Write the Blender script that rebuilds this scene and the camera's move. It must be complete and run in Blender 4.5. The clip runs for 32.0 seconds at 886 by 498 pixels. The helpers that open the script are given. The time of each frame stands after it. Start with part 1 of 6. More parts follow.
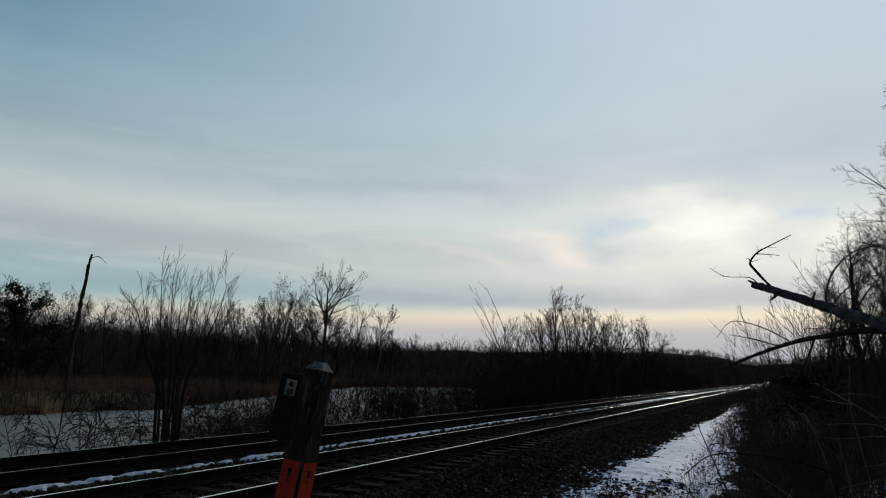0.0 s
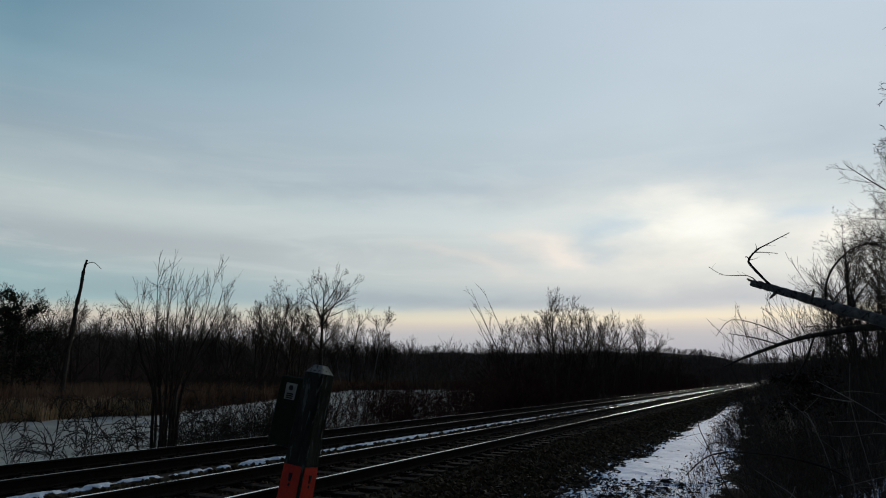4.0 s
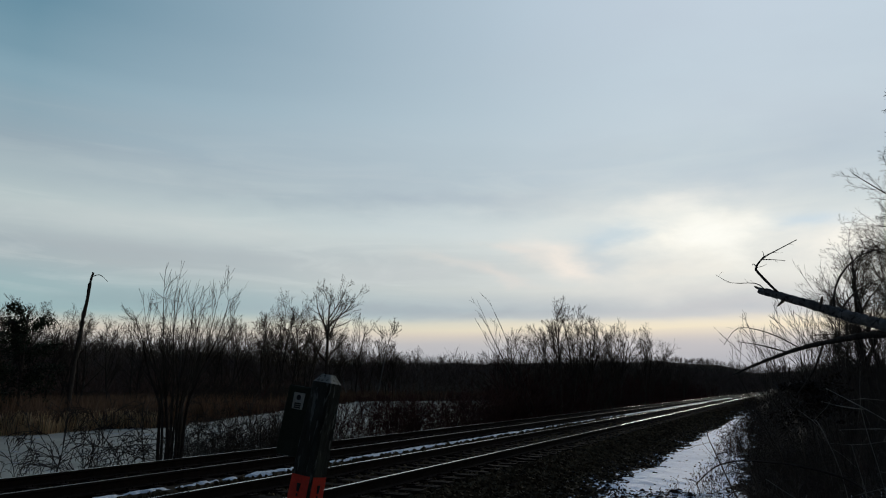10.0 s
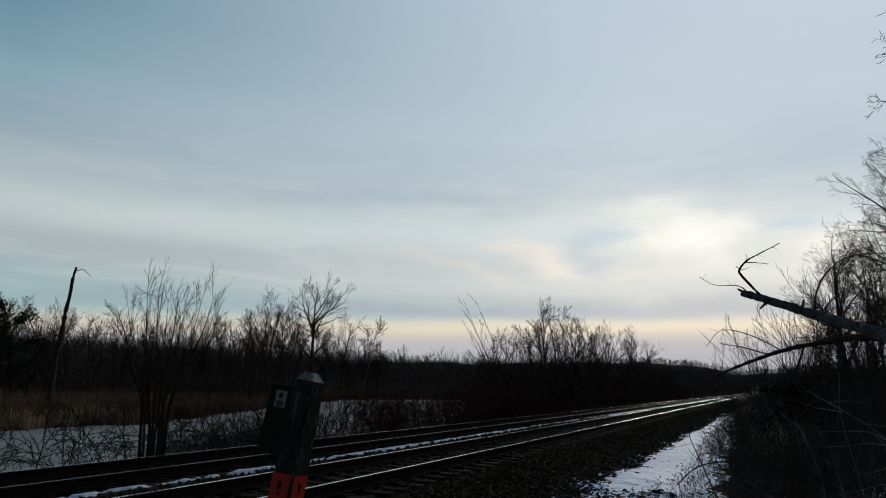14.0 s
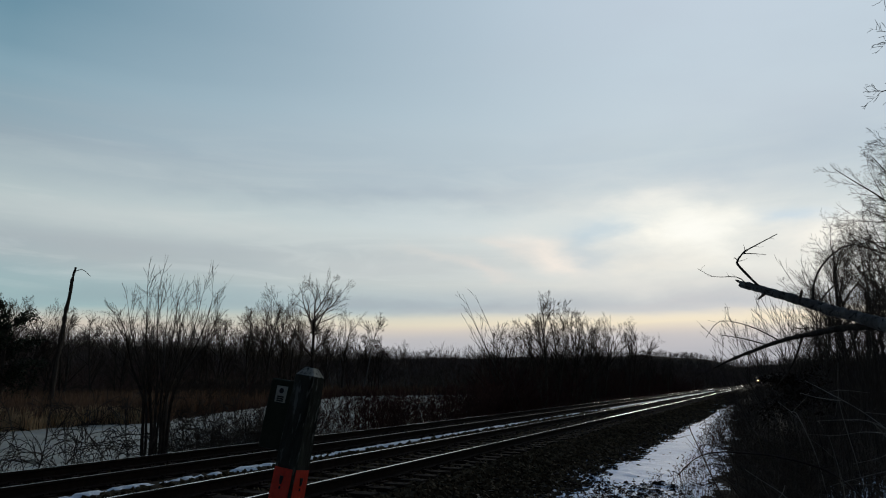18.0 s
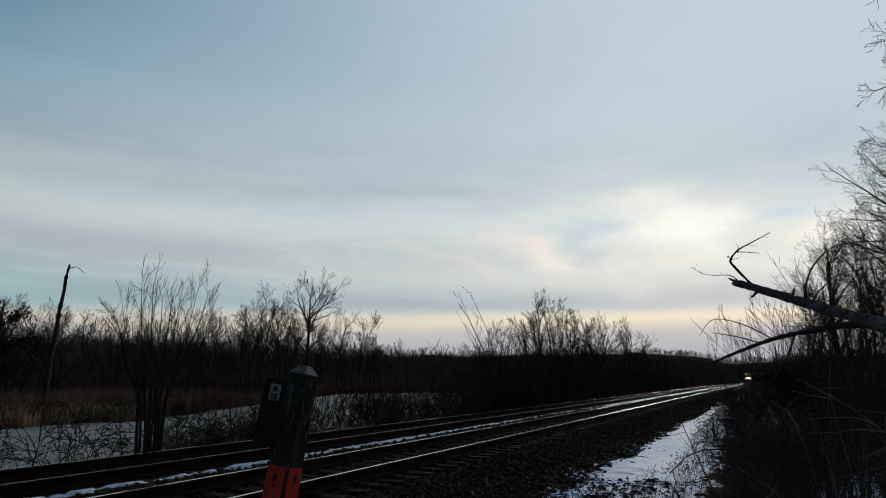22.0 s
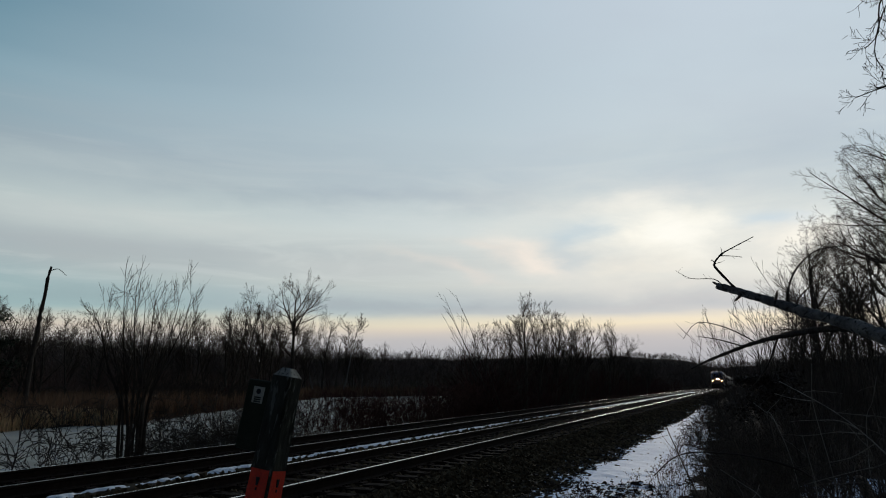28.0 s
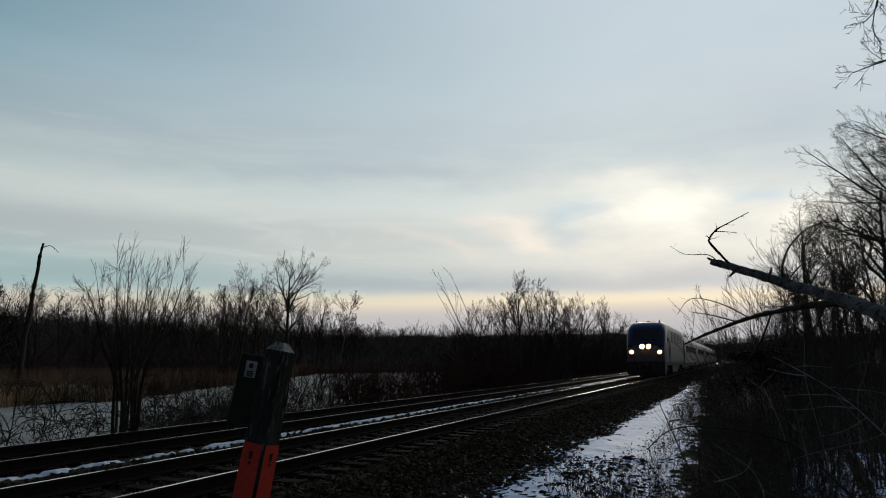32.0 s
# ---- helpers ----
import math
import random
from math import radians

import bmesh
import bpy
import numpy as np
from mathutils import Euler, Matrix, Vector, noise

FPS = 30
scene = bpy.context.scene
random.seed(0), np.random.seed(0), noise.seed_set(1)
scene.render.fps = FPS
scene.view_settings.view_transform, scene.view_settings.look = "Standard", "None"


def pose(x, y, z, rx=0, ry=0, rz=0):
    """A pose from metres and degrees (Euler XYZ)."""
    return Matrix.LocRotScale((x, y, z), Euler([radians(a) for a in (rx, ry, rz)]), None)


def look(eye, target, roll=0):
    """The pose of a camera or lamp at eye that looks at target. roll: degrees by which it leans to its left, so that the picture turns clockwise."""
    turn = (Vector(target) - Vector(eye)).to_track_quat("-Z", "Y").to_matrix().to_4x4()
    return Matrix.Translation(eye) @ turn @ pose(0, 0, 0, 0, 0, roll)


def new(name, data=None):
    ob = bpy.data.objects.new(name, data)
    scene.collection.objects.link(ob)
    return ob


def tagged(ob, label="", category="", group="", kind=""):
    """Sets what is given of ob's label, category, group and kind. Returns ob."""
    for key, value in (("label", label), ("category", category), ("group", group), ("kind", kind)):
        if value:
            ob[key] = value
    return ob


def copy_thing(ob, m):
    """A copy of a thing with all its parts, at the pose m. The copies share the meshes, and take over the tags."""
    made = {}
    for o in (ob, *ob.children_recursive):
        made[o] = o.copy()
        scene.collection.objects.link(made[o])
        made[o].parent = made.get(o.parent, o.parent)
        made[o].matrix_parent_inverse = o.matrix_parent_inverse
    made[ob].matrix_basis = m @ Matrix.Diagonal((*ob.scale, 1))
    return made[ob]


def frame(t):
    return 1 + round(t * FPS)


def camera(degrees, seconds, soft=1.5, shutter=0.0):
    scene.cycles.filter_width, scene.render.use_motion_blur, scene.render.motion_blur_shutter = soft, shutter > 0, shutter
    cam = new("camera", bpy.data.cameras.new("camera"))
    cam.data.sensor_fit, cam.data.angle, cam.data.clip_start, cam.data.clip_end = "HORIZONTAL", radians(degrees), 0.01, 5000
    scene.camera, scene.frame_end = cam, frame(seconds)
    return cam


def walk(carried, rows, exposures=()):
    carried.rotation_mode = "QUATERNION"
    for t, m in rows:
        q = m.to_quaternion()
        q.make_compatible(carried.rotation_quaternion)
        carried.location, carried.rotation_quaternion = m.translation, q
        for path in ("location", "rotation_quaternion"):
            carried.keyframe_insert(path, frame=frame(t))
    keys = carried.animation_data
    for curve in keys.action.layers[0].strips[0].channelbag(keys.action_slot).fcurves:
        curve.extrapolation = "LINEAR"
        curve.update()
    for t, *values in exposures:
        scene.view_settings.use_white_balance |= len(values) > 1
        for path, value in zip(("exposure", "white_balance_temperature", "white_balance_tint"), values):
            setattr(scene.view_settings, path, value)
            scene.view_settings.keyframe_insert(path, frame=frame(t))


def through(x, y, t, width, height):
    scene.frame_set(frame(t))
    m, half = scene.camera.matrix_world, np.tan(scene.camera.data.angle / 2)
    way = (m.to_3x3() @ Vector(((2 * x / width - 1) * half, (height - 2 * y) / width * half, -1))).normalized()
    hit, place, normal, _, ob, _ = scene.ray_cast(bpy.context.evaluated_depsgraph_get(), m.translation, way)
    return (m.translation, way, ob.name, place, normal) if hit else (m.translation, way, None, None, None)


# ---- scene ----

# The clip's path: a hand-held camera that stands beside the track and sways.
cam = camera(65.03, 32.0, soft=1.03)
walk(cam, [
    (0, pose(0.0111, -0.0122, 1.3663, 100.249, -1.147, 25.525)),
    (0.5, pose(0.0014, -0.0117, 1.3678, 100.524, -1.551, 25.6)),
    (1, pose(-0.0169, 0.004, 1.3673, 100.368, -1.522, 25.772)),
    (1.5, pose(-0.0235, 0.0122, 1.3623, 100.082, -1.283, 25.912)),
    (2, pose(-0.0283, 0.019, 1.362, 99.915, -0.974, 26.311)),
    (2.5, pose(-0.0222, 0.0102, 1.3673, 100.091, -0.725, 26.04)),
    (3, pose(-0.02, 0.008, 1.3681, 100.281, -0.579, 25.78)),
    (3.5, pose(-0.0176, 0.0045, 1.3656, 100.458, -0.466, 25.448)),
    (5.5, pose(-0.0279, 0.0141, 1.363, 100.244, -0.534, 25.059)),
    (6, pose(-0.0269, 0.0075, 1.3589, 100.192, -0.448, 24.999)),
    (6.5, pose(-0.0348, 0.0153, 1.3586, 100.101, -0.331, 25.368)),
    (7, pose(-0.0305, 0.0108, 1.3576, 100.029, -0.406, 25.258)),
    (7.5, pose(-0.031, 0.0109, 1.3593, 100.138, -0.396, 25.29)),
    (8, pose(-0.0352, 0.0128, 1.3581, 100.316, -0.365, 25.326)),
    (8.5, pose(-0.0312, 0.0116, 1.3562, 100.653, -0.256, 25.311)),
    (9, pose(-0.0285, 0.0076, 1.3594, 100.853, -0.236, 25.341)),
    (9.5, pose(-0.019, -0.0057, 1.3585, 101.088, -0.203, 25.452)),
    (10, pose(-0.0298, 0.0056, 1.3556, 101.288, -0.213, 25.765)),
    (10.5, pose(-0.029, 0.006, 1.3556, 101.241, -0.237, 25.708)),
    (11, pose(-0.0273, 0.0017, 1.3577, 101.252, -0.296, 25.647)),
    (11.5, pose(-0.0248, -0.0039, 1.3585, 101.231, -0.284, 25.69)),
    (12, pose(-0.0295, 0.0045, 1.3558, 101.144, -0.305, 25.619)),
    (12.5, pose(-0.0261, 0.0039, 1.3588, 101.091, -0.351, 25.474)),
    (13, pose(-0.0237, -0, 1.3597, 101.37, -0.691, 24.739)),
    (13.5, pose(-0.0213, 0.0043, 1.3539, 101.369, -0.84, 24.554)),
    (14, pose(-0.0209, 0.0097, 1.3567, 101.214, -0.706, 24.574)),
    (14.5, pose(-0.0205, 0.0092, 1.3535, 101.167, -0.591, 24.477)),
    (16.5, pose(-0.0119, 0.0031, 1.3515, 100.975, -0.277, 24.715)),
    (17, pose(-0.0121, 0.0099, 1.3504, 100.944, -0.139, 24.711)),
    (17.5, pose(-0.0134, 0.0083, 1.3508, 100.852, -0.083, 24.603)),
    (18, pose(-0.0099, 0.0026, 1.3475, 100.852, 0.008, 24.656)),
    (18.5, pose(-0.0084, 0.0025, 1.3506, 100.779, 0.041, 24.606)),
    (19, pose(0, 0, 1.3503, 100.762, 0.106, 24.492)),
    (19.5, pose(-0.0031, 0.0006, 1.349, 100.823, 0.197, 24.498)),
    (20, pose(-0.003, -0.0013, 1.3488, 100.894, 0.185, 24.414)),
    (20.5, pose(-0.0038, -0.0031, 1.3497, 100.835, 0.147, 24.278)),
    (21, pose(0.0039, -0.0061, 1.3498, 100.826, 0.153, 24.35)),
    (21.5, pose(-0.0002, -0.0045, 1.3472, 100.737, 0.031, 24.28)),
    (22, pose(0.0013, -0.0039, 1.3494, 100.66, 0.005, 24.264)),
    (22.5, pose(-0.003, -0.0049, 1.3488, 100.641, -0.059, 24.332)),
    (23, pose(-0.0031, -0.0067, 1.349, 100.575, -0.12, 24.373)),
    (23.5, pose(0.0003, -0.004, 1.3483, 100.636, -0.088, 24.273)),
    (24, pose(-0.0005, 0.0001, 1.3475, 100.638, -0.058, 24.282)),
    (24.5, pose(-0.0003, -0.0028, 1.345, 100.658, -0.174, 23.969)),
    (25, pose(-0.0089, 0.003, 1.346, 100.744, -0.498, 22.737)),
    (25.5, pose(-0.0041, 0.0041, 1.3467, 100.825, -0.633, 22.363)),
    (27.5, pose(-0.0052, 0.0051, 1.345, 100.921, -0.182, 22.699)),
    (28, pose(0.0007, 0.0061, 1.3456, 100.934, 0.004, 23.093)),
    (28.5, pose(0.0031, 0.0129, 1.3393, 100.826, 0.105, 22.819)),
    (29, pose(0.0026, 0.0133, 1.3405, 100.686, 0.214, 22.759)),
    (29.5, pose(-0.004, 0.0202, 1.3392, 100.533, 0.346, 22.797)),
    (30, pose(0.0022, 0.0192, 1.3383, 100.187, 0.487, 23.065)),
    (30.5, pose(-0.0008, 0.0244, 1.3346, 99.971, 0.55, 23.067)),
    (31, pose(0.0006, 0.0262, 1.3332, 99.68, 0.422, 22.633)),
    (31.5, pose(-0.0072, 0.0326, 1.3336, 99.482, 0.362, 22.674)),
    (32, pose(-0.0147, 0.0423, 1.3351, 99.065, 0.038, 22.609)),
], [(0, 0.0, 6500, 10), (22, 0.0, 6500, 10), (26, 0.0, 6560, 10), (30, 0.0, 6680, 10), (31, 0.03, 6730, 10), (32, 0.08, 6780, 10)])


# ---- light ----
def lin(r, g, b):
    """Linear colour from 0-255 values."""
    out = []
    for c in (r, g, b):
        c /= 255
        out.append(c / 12.92 if c <= 0.04045 else ((c + 0.055) / 1.055) ** 2.4)
    return (*out, 1.0)


SUN_AZ, SUN_EL = radians(-5.8), radians(12.0)      # from the track's direction, to the left
SUN_DIR = Vector((math.sin(SUN_AZ) * math.cos(SUN_EL), math.cos(SUN_AZ) * math.cos(SUN_EL), math.sin(SUN_EL)))


class Graph:
    """A small helper to wire node trees."""

    def __init__(self, tree):
        self.tree = tree
        tree.nodes.clear()

    def node(self, kind, ins=None):
        return self.wire(self.tree.nodes.new(kind), ins)

    def wire(self, n, ins):
        for key, value in (ins or {}).items():
            if isinstance(value, bpy.types.NodeSocket):
                self.tree.links.new(value, n.inputs[key])
            else:
                n.inputs[key].default_value = value
        return n

    def math(self, op, a, b=0.0, clamp=False):
        n = self.tree.nodes.new("ShaderNodeMath")
        n.operation, n.use_clamp = op, clamp
        return self.wire(n, {0: a, 1: b}).outputs[0]

    def vmath(self, op, a, b=(0, 0, 0), out=0):
        n = self.tree.nodes.new("ShaderNodeVectorMath")
        n.operation = op
        return self.wire(n, {0: a, 1: b}).outputs[out]

    def mix(self, fac, a, b, blend="MIX"):
        n = self.tree.nodes.new("ShaderNodeMix")
        n.data_type, n.blend_type = "RGBA", blend
        return self.wire(n, {0: fac, 6: a, 7: b}).outputs[2]

    def ramp(self, fac, stops, mode="LINEAR"):
        n = self.node("ShaderNodeValToRGB", {"Fac": fac})
        n.color_ramp.interpolation = mode
        els = n.color_ramp.elements
        for i, (at, col) in enumerate(stops):
            e = els[i] if i < 2 else els.new(at)
            e.position = at
            e.color = col if isinstance(col, tuple) else (col, col, col, 1)
        return n.outputs["Color"]

    def noise(self, vec, scale, detail=4.0, rough=0.55, dist=0.0):
        return self.node("ShaderNodeTexNoise", {"Vector": vec, "Scale": scale, "Detail": detail, "Roughness": rough,
                                                "Distortion": dist}).outputs["Fac"]


def make_sky():
    world = bpy.data.worlds.new("dusk_sky")
    scene.world = world
    world.use_nodes = True
    g = Graph(world.node_tree)
    way = g.node("ShaderNodeTexCoord").outputs["Generated"]
    way = g.vmath("NORMALIZE", way)
    xyz = g.node("ShaderNodeSeparateXYZ", {0: way})
    z = g.math("MAXIMUM", xyz.outputs[2], 0.0)
    # clouds lie in sheets: their plane is far overhead and seen ever flatter towards the horizon
    k = g.math("DIVIDE", 1.0, g.math("ADD", z, 0.12))
    plane = g.node("ShaderNodeCombineXYZ", {0: g.math("MULTIPLY", xyz.outputs[0], k), 1: g.math("MULTIPLY", xyz.outputs[1], k)}).outputs[0]
    band = g.node("ShaderNodeCombineXYZ", {0: g.math("MULTIPLY", xyz.outputs[0], 1.3), 1: g.math("MULTIPLY", xyz.outputs[1], 0.6),
                                           2: g.math("MULTIPLY", z, 9.0)}).outputs[0]
    streak = g.noise(band, 1.6, 5, 0.5, 0.5)
    wisps = g.noise(band, 4.2, 6, 0.55, 0.9)
    sheets = g.noise(plane, 0.55, 5, 0.55, 0.4)
    lift = g.math("MULTIPLY", g.math("SUBTRACT", streak, 0.5), 0.07)
    lift = g.math("MULTIPLY", lift, g.ramp(z, [(0.05, 0.25), (0.2, 1.0)]))
    el = g.math("ADD", z, lift)
    near = g.ramp(el, [(0.0, lin(168, 171, 182)), (0.04, lin(180, 180, 189)), (0.06, lin(193, 189, 194)), (0.072, lin(218, 206, 197)), (0.083, lin(248, 231, 203)), (0.091, lin(240, 226, 206)),
                       (0.098, lin(204, 203, 205)), (0.106, lin(188, 192, 199)), (0.12, lin(197, 199, 203)), (0.14, lin(220, 219, 215)), (0.18, lin(210, 214, 214)), (0.22, lin(214, 222, 223)),
                       (0.29, lin(193, 206, 215)), (0.34, lin(201, 212, 221)), (0.42, lin(199, 211, 222)), (0.53, lin(202, 214, 227)), (0.72, lin(104, 138, 178)), (1.0, lin(58, 94, 146))])
    far = g.ramp(el, [(0.0, lin(176, 184, 194)), (0.055, lin(196, 192, 190)), (0.075, lin(212, 200, 186)), (0.095, lin(158, 188, 190)), (0.13, lin(160, 182, 186)),
                      (0.17, lin(172, 182, 186)), (0.215, lin(192, 202, 202)), (0.25, lin(176, 190, 194)), (0.29, lin(155, 171, 181)), (0.36, lin(135, 164, 179)),
                      (0.45, lin(107, 143, 162)), (0.53, lin(91, 133, 154)), (0.72, lin(68, 108, 144)), (1.0, lin(58, 94, 146))])
    flat = g.vmath("NORMALIZE", g.node("ShaderNodeCombineXYZ", {0: xyz.outputs[0], 1: xyz.outputs[1]}).outputs[0])
    side = g.vmath("DOT_PRODUCT", flat, (math.sin(radians(8)), math.cos(radians(8)), 0), out="Value")
    side = g.ramp(side, [(0.4, 0.0), (0.7, 0.42), (0.86, 0.7), (0.99, 1.0)])
    col = g.mix(side, far, near)
    # thin grey-violet cloud sheets and pale streaks
    grey = g.ramp(sheets, [(0.45, 0.0), (0.7, 0.5)])
    grey = g.math("MULTIPLY", grey, g.ramp(z, [(0.1, 0.0), (0.25, 1.0)]))
    col = g.mix(g.math("MULTIPLY", grey, side), col, lin(182, 189, 203))
    pale = g.ramp(wisps, [(0.48, 0.0), (0.72, 0.55)])
    low = g.ramp(z, [(0.1, 0.0), (0.15, 1.0), (0.26, 0.4), (0.36, 0.0)])
    col = g.mix(g.math("MULTIPLY", pale, low), col, lin(222, 226, 224))
    dim = g.ramp(streak, [(0.3, 0.3), (0.5, 0.0)])
    col = g.mix(g.math("MULTIPLY", dim, low), col, lin(158, 170, 182))
    col = g.mix(1.0, col, (0.97, 1.0, 1.0, 1.0), "MULTIPLY")
    # single clouds by bearing and height in degrees, their outlines torn by noise; the veiled sun shines through the brightest
    bearing = g.math("MULTIPLY", g.math("ARCTAN2", xyz.outputs[0], xyz.outputs[1]), 180 / math.pi)
    height = g.math("MULTIPLY", g.math("ARCSINE", xyz.outputs[2]), 180 / math.pi)
    sheet = g.node("ShaderNodeCombineXYZ", {0: bearing, 1: g.math("MULTIPLY", height, 2.6)}).outputs[0]
    torn = g.node("ShaderNodeSeparateXYZ", {0: g.node("ShaderNodeTexNoise", {"Vector": sheet, "Scale": 0.13, "Detail": 5.0, "Roughness": 0.55}).outputs["Color"]})
    bearing = g.math("ADD", bearing, g.math("MULTIPLY", g.math("SUBTRACT", torn.outputs[0], 0.5), 9.0))
    height = g.math("ADD", height, g.math("MULTIPLY", g.math("SUBTRACT", torn.outputs[1], 0.5), 3.4))
    thin = g.ramp(g.noise(sheet, 0.21, 6, 0.6, 0.4), [(0.3, 0.55), (0.6, 1.0)])

    def cloud(col, az, el, wide, tall, tilt, colour, strength):
        """A soft cloud or gap at a bearing and height, tilt in degrees anticlockwise."""
        c, s = math.cos(radians(tilt)), math.sin(radians(tilt))
        dx, dy = g.math("SUBTRACT", bearing, az), g.math("SUBTRACT", height, el)
        u = g.math("ADD", g.math("MULTIPLY", dx, c / wide), g.math("MULTIPLY", dy, s / wide))
        v = g.math("SUBTRACT", g.math("MULTIPLY", dy, c / tall), g.math("MULTIPLY", dx, s / tall))
        d = g.math("ADD", g.math("MULTIPLY", u, u), g.math("MULTIPLY", v, v))
        f = g.math("MULTIPLY", g.math("EXPONENT", g.math("MULTIPLY", d, -1.0)), strength)
        return g.mix(g.math("MULTIPLY", f, thin), col, lin(*colour))

    for row in ((-40, 15.0, 22, 1.0, 0, (154, 170, 182), 0.35), (-24, 15.0, 9, 0.9, -3, (160, 177, 193), 0.45), (-44, 12.2, 16, 0.8, 0, (200, 208, 208), 0.6),
                (-24, 12.9, 9, 0.8, 0, (205, 216, 219), 0.6), (-50, 9.6, 9, 1.3, 0, (172, 180, 184), 0.5), (-30, 9.2, 9, 1.0, 0, (194, 200, 202), 0.5),
                (-52, 6.0, 12, 1.2, 0, (150, 173, 178), 0.7), (-27, 6.2, 15, 0.55, 0, (164, 171, 180), 0.5), (-4, 6.1, 9, 0.5, 0, (196, 195, 199), 0.55), (-2, 7.6, 12, 0.8, 0, (222, 219, 214), 0.6),
                (-5, 11.0, 15, 4.2, -5, (232, 233, 228), 0.75), (-11.2, 12.4, 3.0, 1.0, 8, (184, 205, 218), 1.0), (-12.0, 9.9, 2.0, 1.4, -30, (188, 203, 212), 0.8), (3.0, 11.9, 3.6, 0.7, 0, (190, 212, 228), 0.85),
                (-7.5, 14.5, 5.0, 0.6, 0, (226, 228, 226), 0.6), (-15.6, 10.3, 3.4, 1.0, -18, (244, 235, 225), 1.0), (-19.5, 11.0, 2.6, 0.5, -14, (230, 224, 217), 0.7), (-21.5, 9.2, 3.2, 0.45, -14, (226, 220, 214), 0.7), (-26.0, 10.4, 3.0, 0.5, -14, (214, 214, 210), 0.6),
                (-8.0, 9.2, 5.5, 0.9, 6, (236, 233, 224), 0.8), (-5.6, 12.2, 5.6, 1.9, -14, (255, 252, 240), 0.95), (-4.2, 11.8, 3.2, 1.2, -20, (255, 255, 248), 1.0), (4.6, 10.6, 3.0, 1.5, 20, (252, 248, 238), 0.9),
                (8.0, 8.6, 5.0, 2.0, 0, (240, 238, 230), 0.6)):
        col = cloud(col, *row)
    clear = g.node("ShaderNodeTexSky")
    clear.sky_type, clear.sun_disc, clear.sun_elevation, clear.sun_rotation = "NISHITA", False, SUN_EL, SUN_AZ
    clear = clear.outputs[0]
    # dusk: the eastern half of the sky is already dark
    east = g.vmath("DOT_PRODUCT", way, (math.sin(radians(-15)), math.cos(radians(-15)), 0.15), out="Value")
    col = g.mix(g.ramp(east, [(0.0, 1.0), (0.5, 0.0)], "EASE"), col, lin(56, 64, 78))
    bg = g.node("ShaderNodeBackground", {"Color": col, "Strength": 1.0})
    air = g.node("ShaderNodeBackground", {"Color": clear, "Strength": 0.03})
    both = g.node("ShaderNodeMixShader", {0: 0.02, 1: bg.outputs[0], 2: air.outputs[0]})
    g.node("ShaderNodeOutputWorld", {"Surface": both.outputs[0]})
    lamp = bpy.data.lights.new("veiled_sun", "SUN")
    lamp.energy, lamp.angle, lamp.color = 0.5, radians(14), (1.0, 0.93, 0.82)
    ob = new("veiled_sun", lamp)
    ob.matrix_world = look(SUN_DIR * 100, (0, 0, 0))


make_sky()


# ---- materials ----
def surface(name, a, b, scale=8.0, rough=0.85, bump=0.3, fine=60.0, metal=0.0, per_object=0.15, c=None, cut=0.62, stretch=(1, 1, 1), spec=0.3, island=False, through=0.0):
    """A rough natural surface: two tones at a large scale, a third in patches, fine grain and relief."""
    m = bpy.data.materials.new(name)
    m.use_nodes = True
    g = Graph(m.node_tree)
    where = g.node("ShaderNodeTexCoord").outputs["Object"]
    where = g.vmath("MULTIPLY", where, stretch)
    big = g.noise(where, scale, 6, 0.6)
    small = g.noise(where, fine, 4, 0.6)
    col = g.mix(g.ramp(big, [(0.35, 0.0), (0.65, 1.0)]), (*a, 1), (*b, 1))
    if c:
        col = g.mix(g.ramp(g.noise(where, scale * 2.3, 5, 0.65, 0.5), [(cut, 0.0), (cut + 0.06, 1.0)]), col, (*c, 1))
    vary = g.node("ShaderNodeNewGeometry").outputs["Random Per Island"] if island else g.node("ShaderNodeObjectInfo").outputs["Random"]
    value = g.math("ADD", g.math("MULTIPLY", vary, 2 * per_object), 1 - per_object)
    value = g.math("MULTIPLY", value, g.math("ADD", g.math("MULTIPLY", small, 0.7), 0.65))
    col = g.node("ShaderNodeHueSaturation", {"Color": col, "Value": value}).outputs[0]
    hgt = g.math("ADD", big, g.math("MULTIPLY", small, 0.5))
    nrm = g.node("ShaderNodeBump", {"Height": hgt, "Strength": bump, "Distance": 0.02}).outputs[0]
    bs = g.node("ShaderNodeBsdfPrincipled", {"Base Color": col, "Roughness": rough, "Metallic": metal, "Normal": nrm, "Specular IOR Level": spec})
    if through:      # thin dry blades let light through
        veil = g.node("ShaderNodeBsdfTranslucent", {"Color": col})
        bs = g.node("ShaderNodeMixShader", {0: through, 1: bs.outputs[0], 2: veil.outputs[0]})
    g.node("ShaderNodeOutputMaterial", {"Surface": bs.outputs[0]})
    return m


def glowing(name, colour, strength):
    m = bpy.data.materials.new(name)
    m.use_nodes = True
    g = Graph(m.node_tree)
    e = g.node("ShaderNodeEmission", {"Color": (*colour, 1), "Strength": strength})
    g.node("ShaderNodeOutputMaterial", {"Surface": e.outputs[0]})
    return m


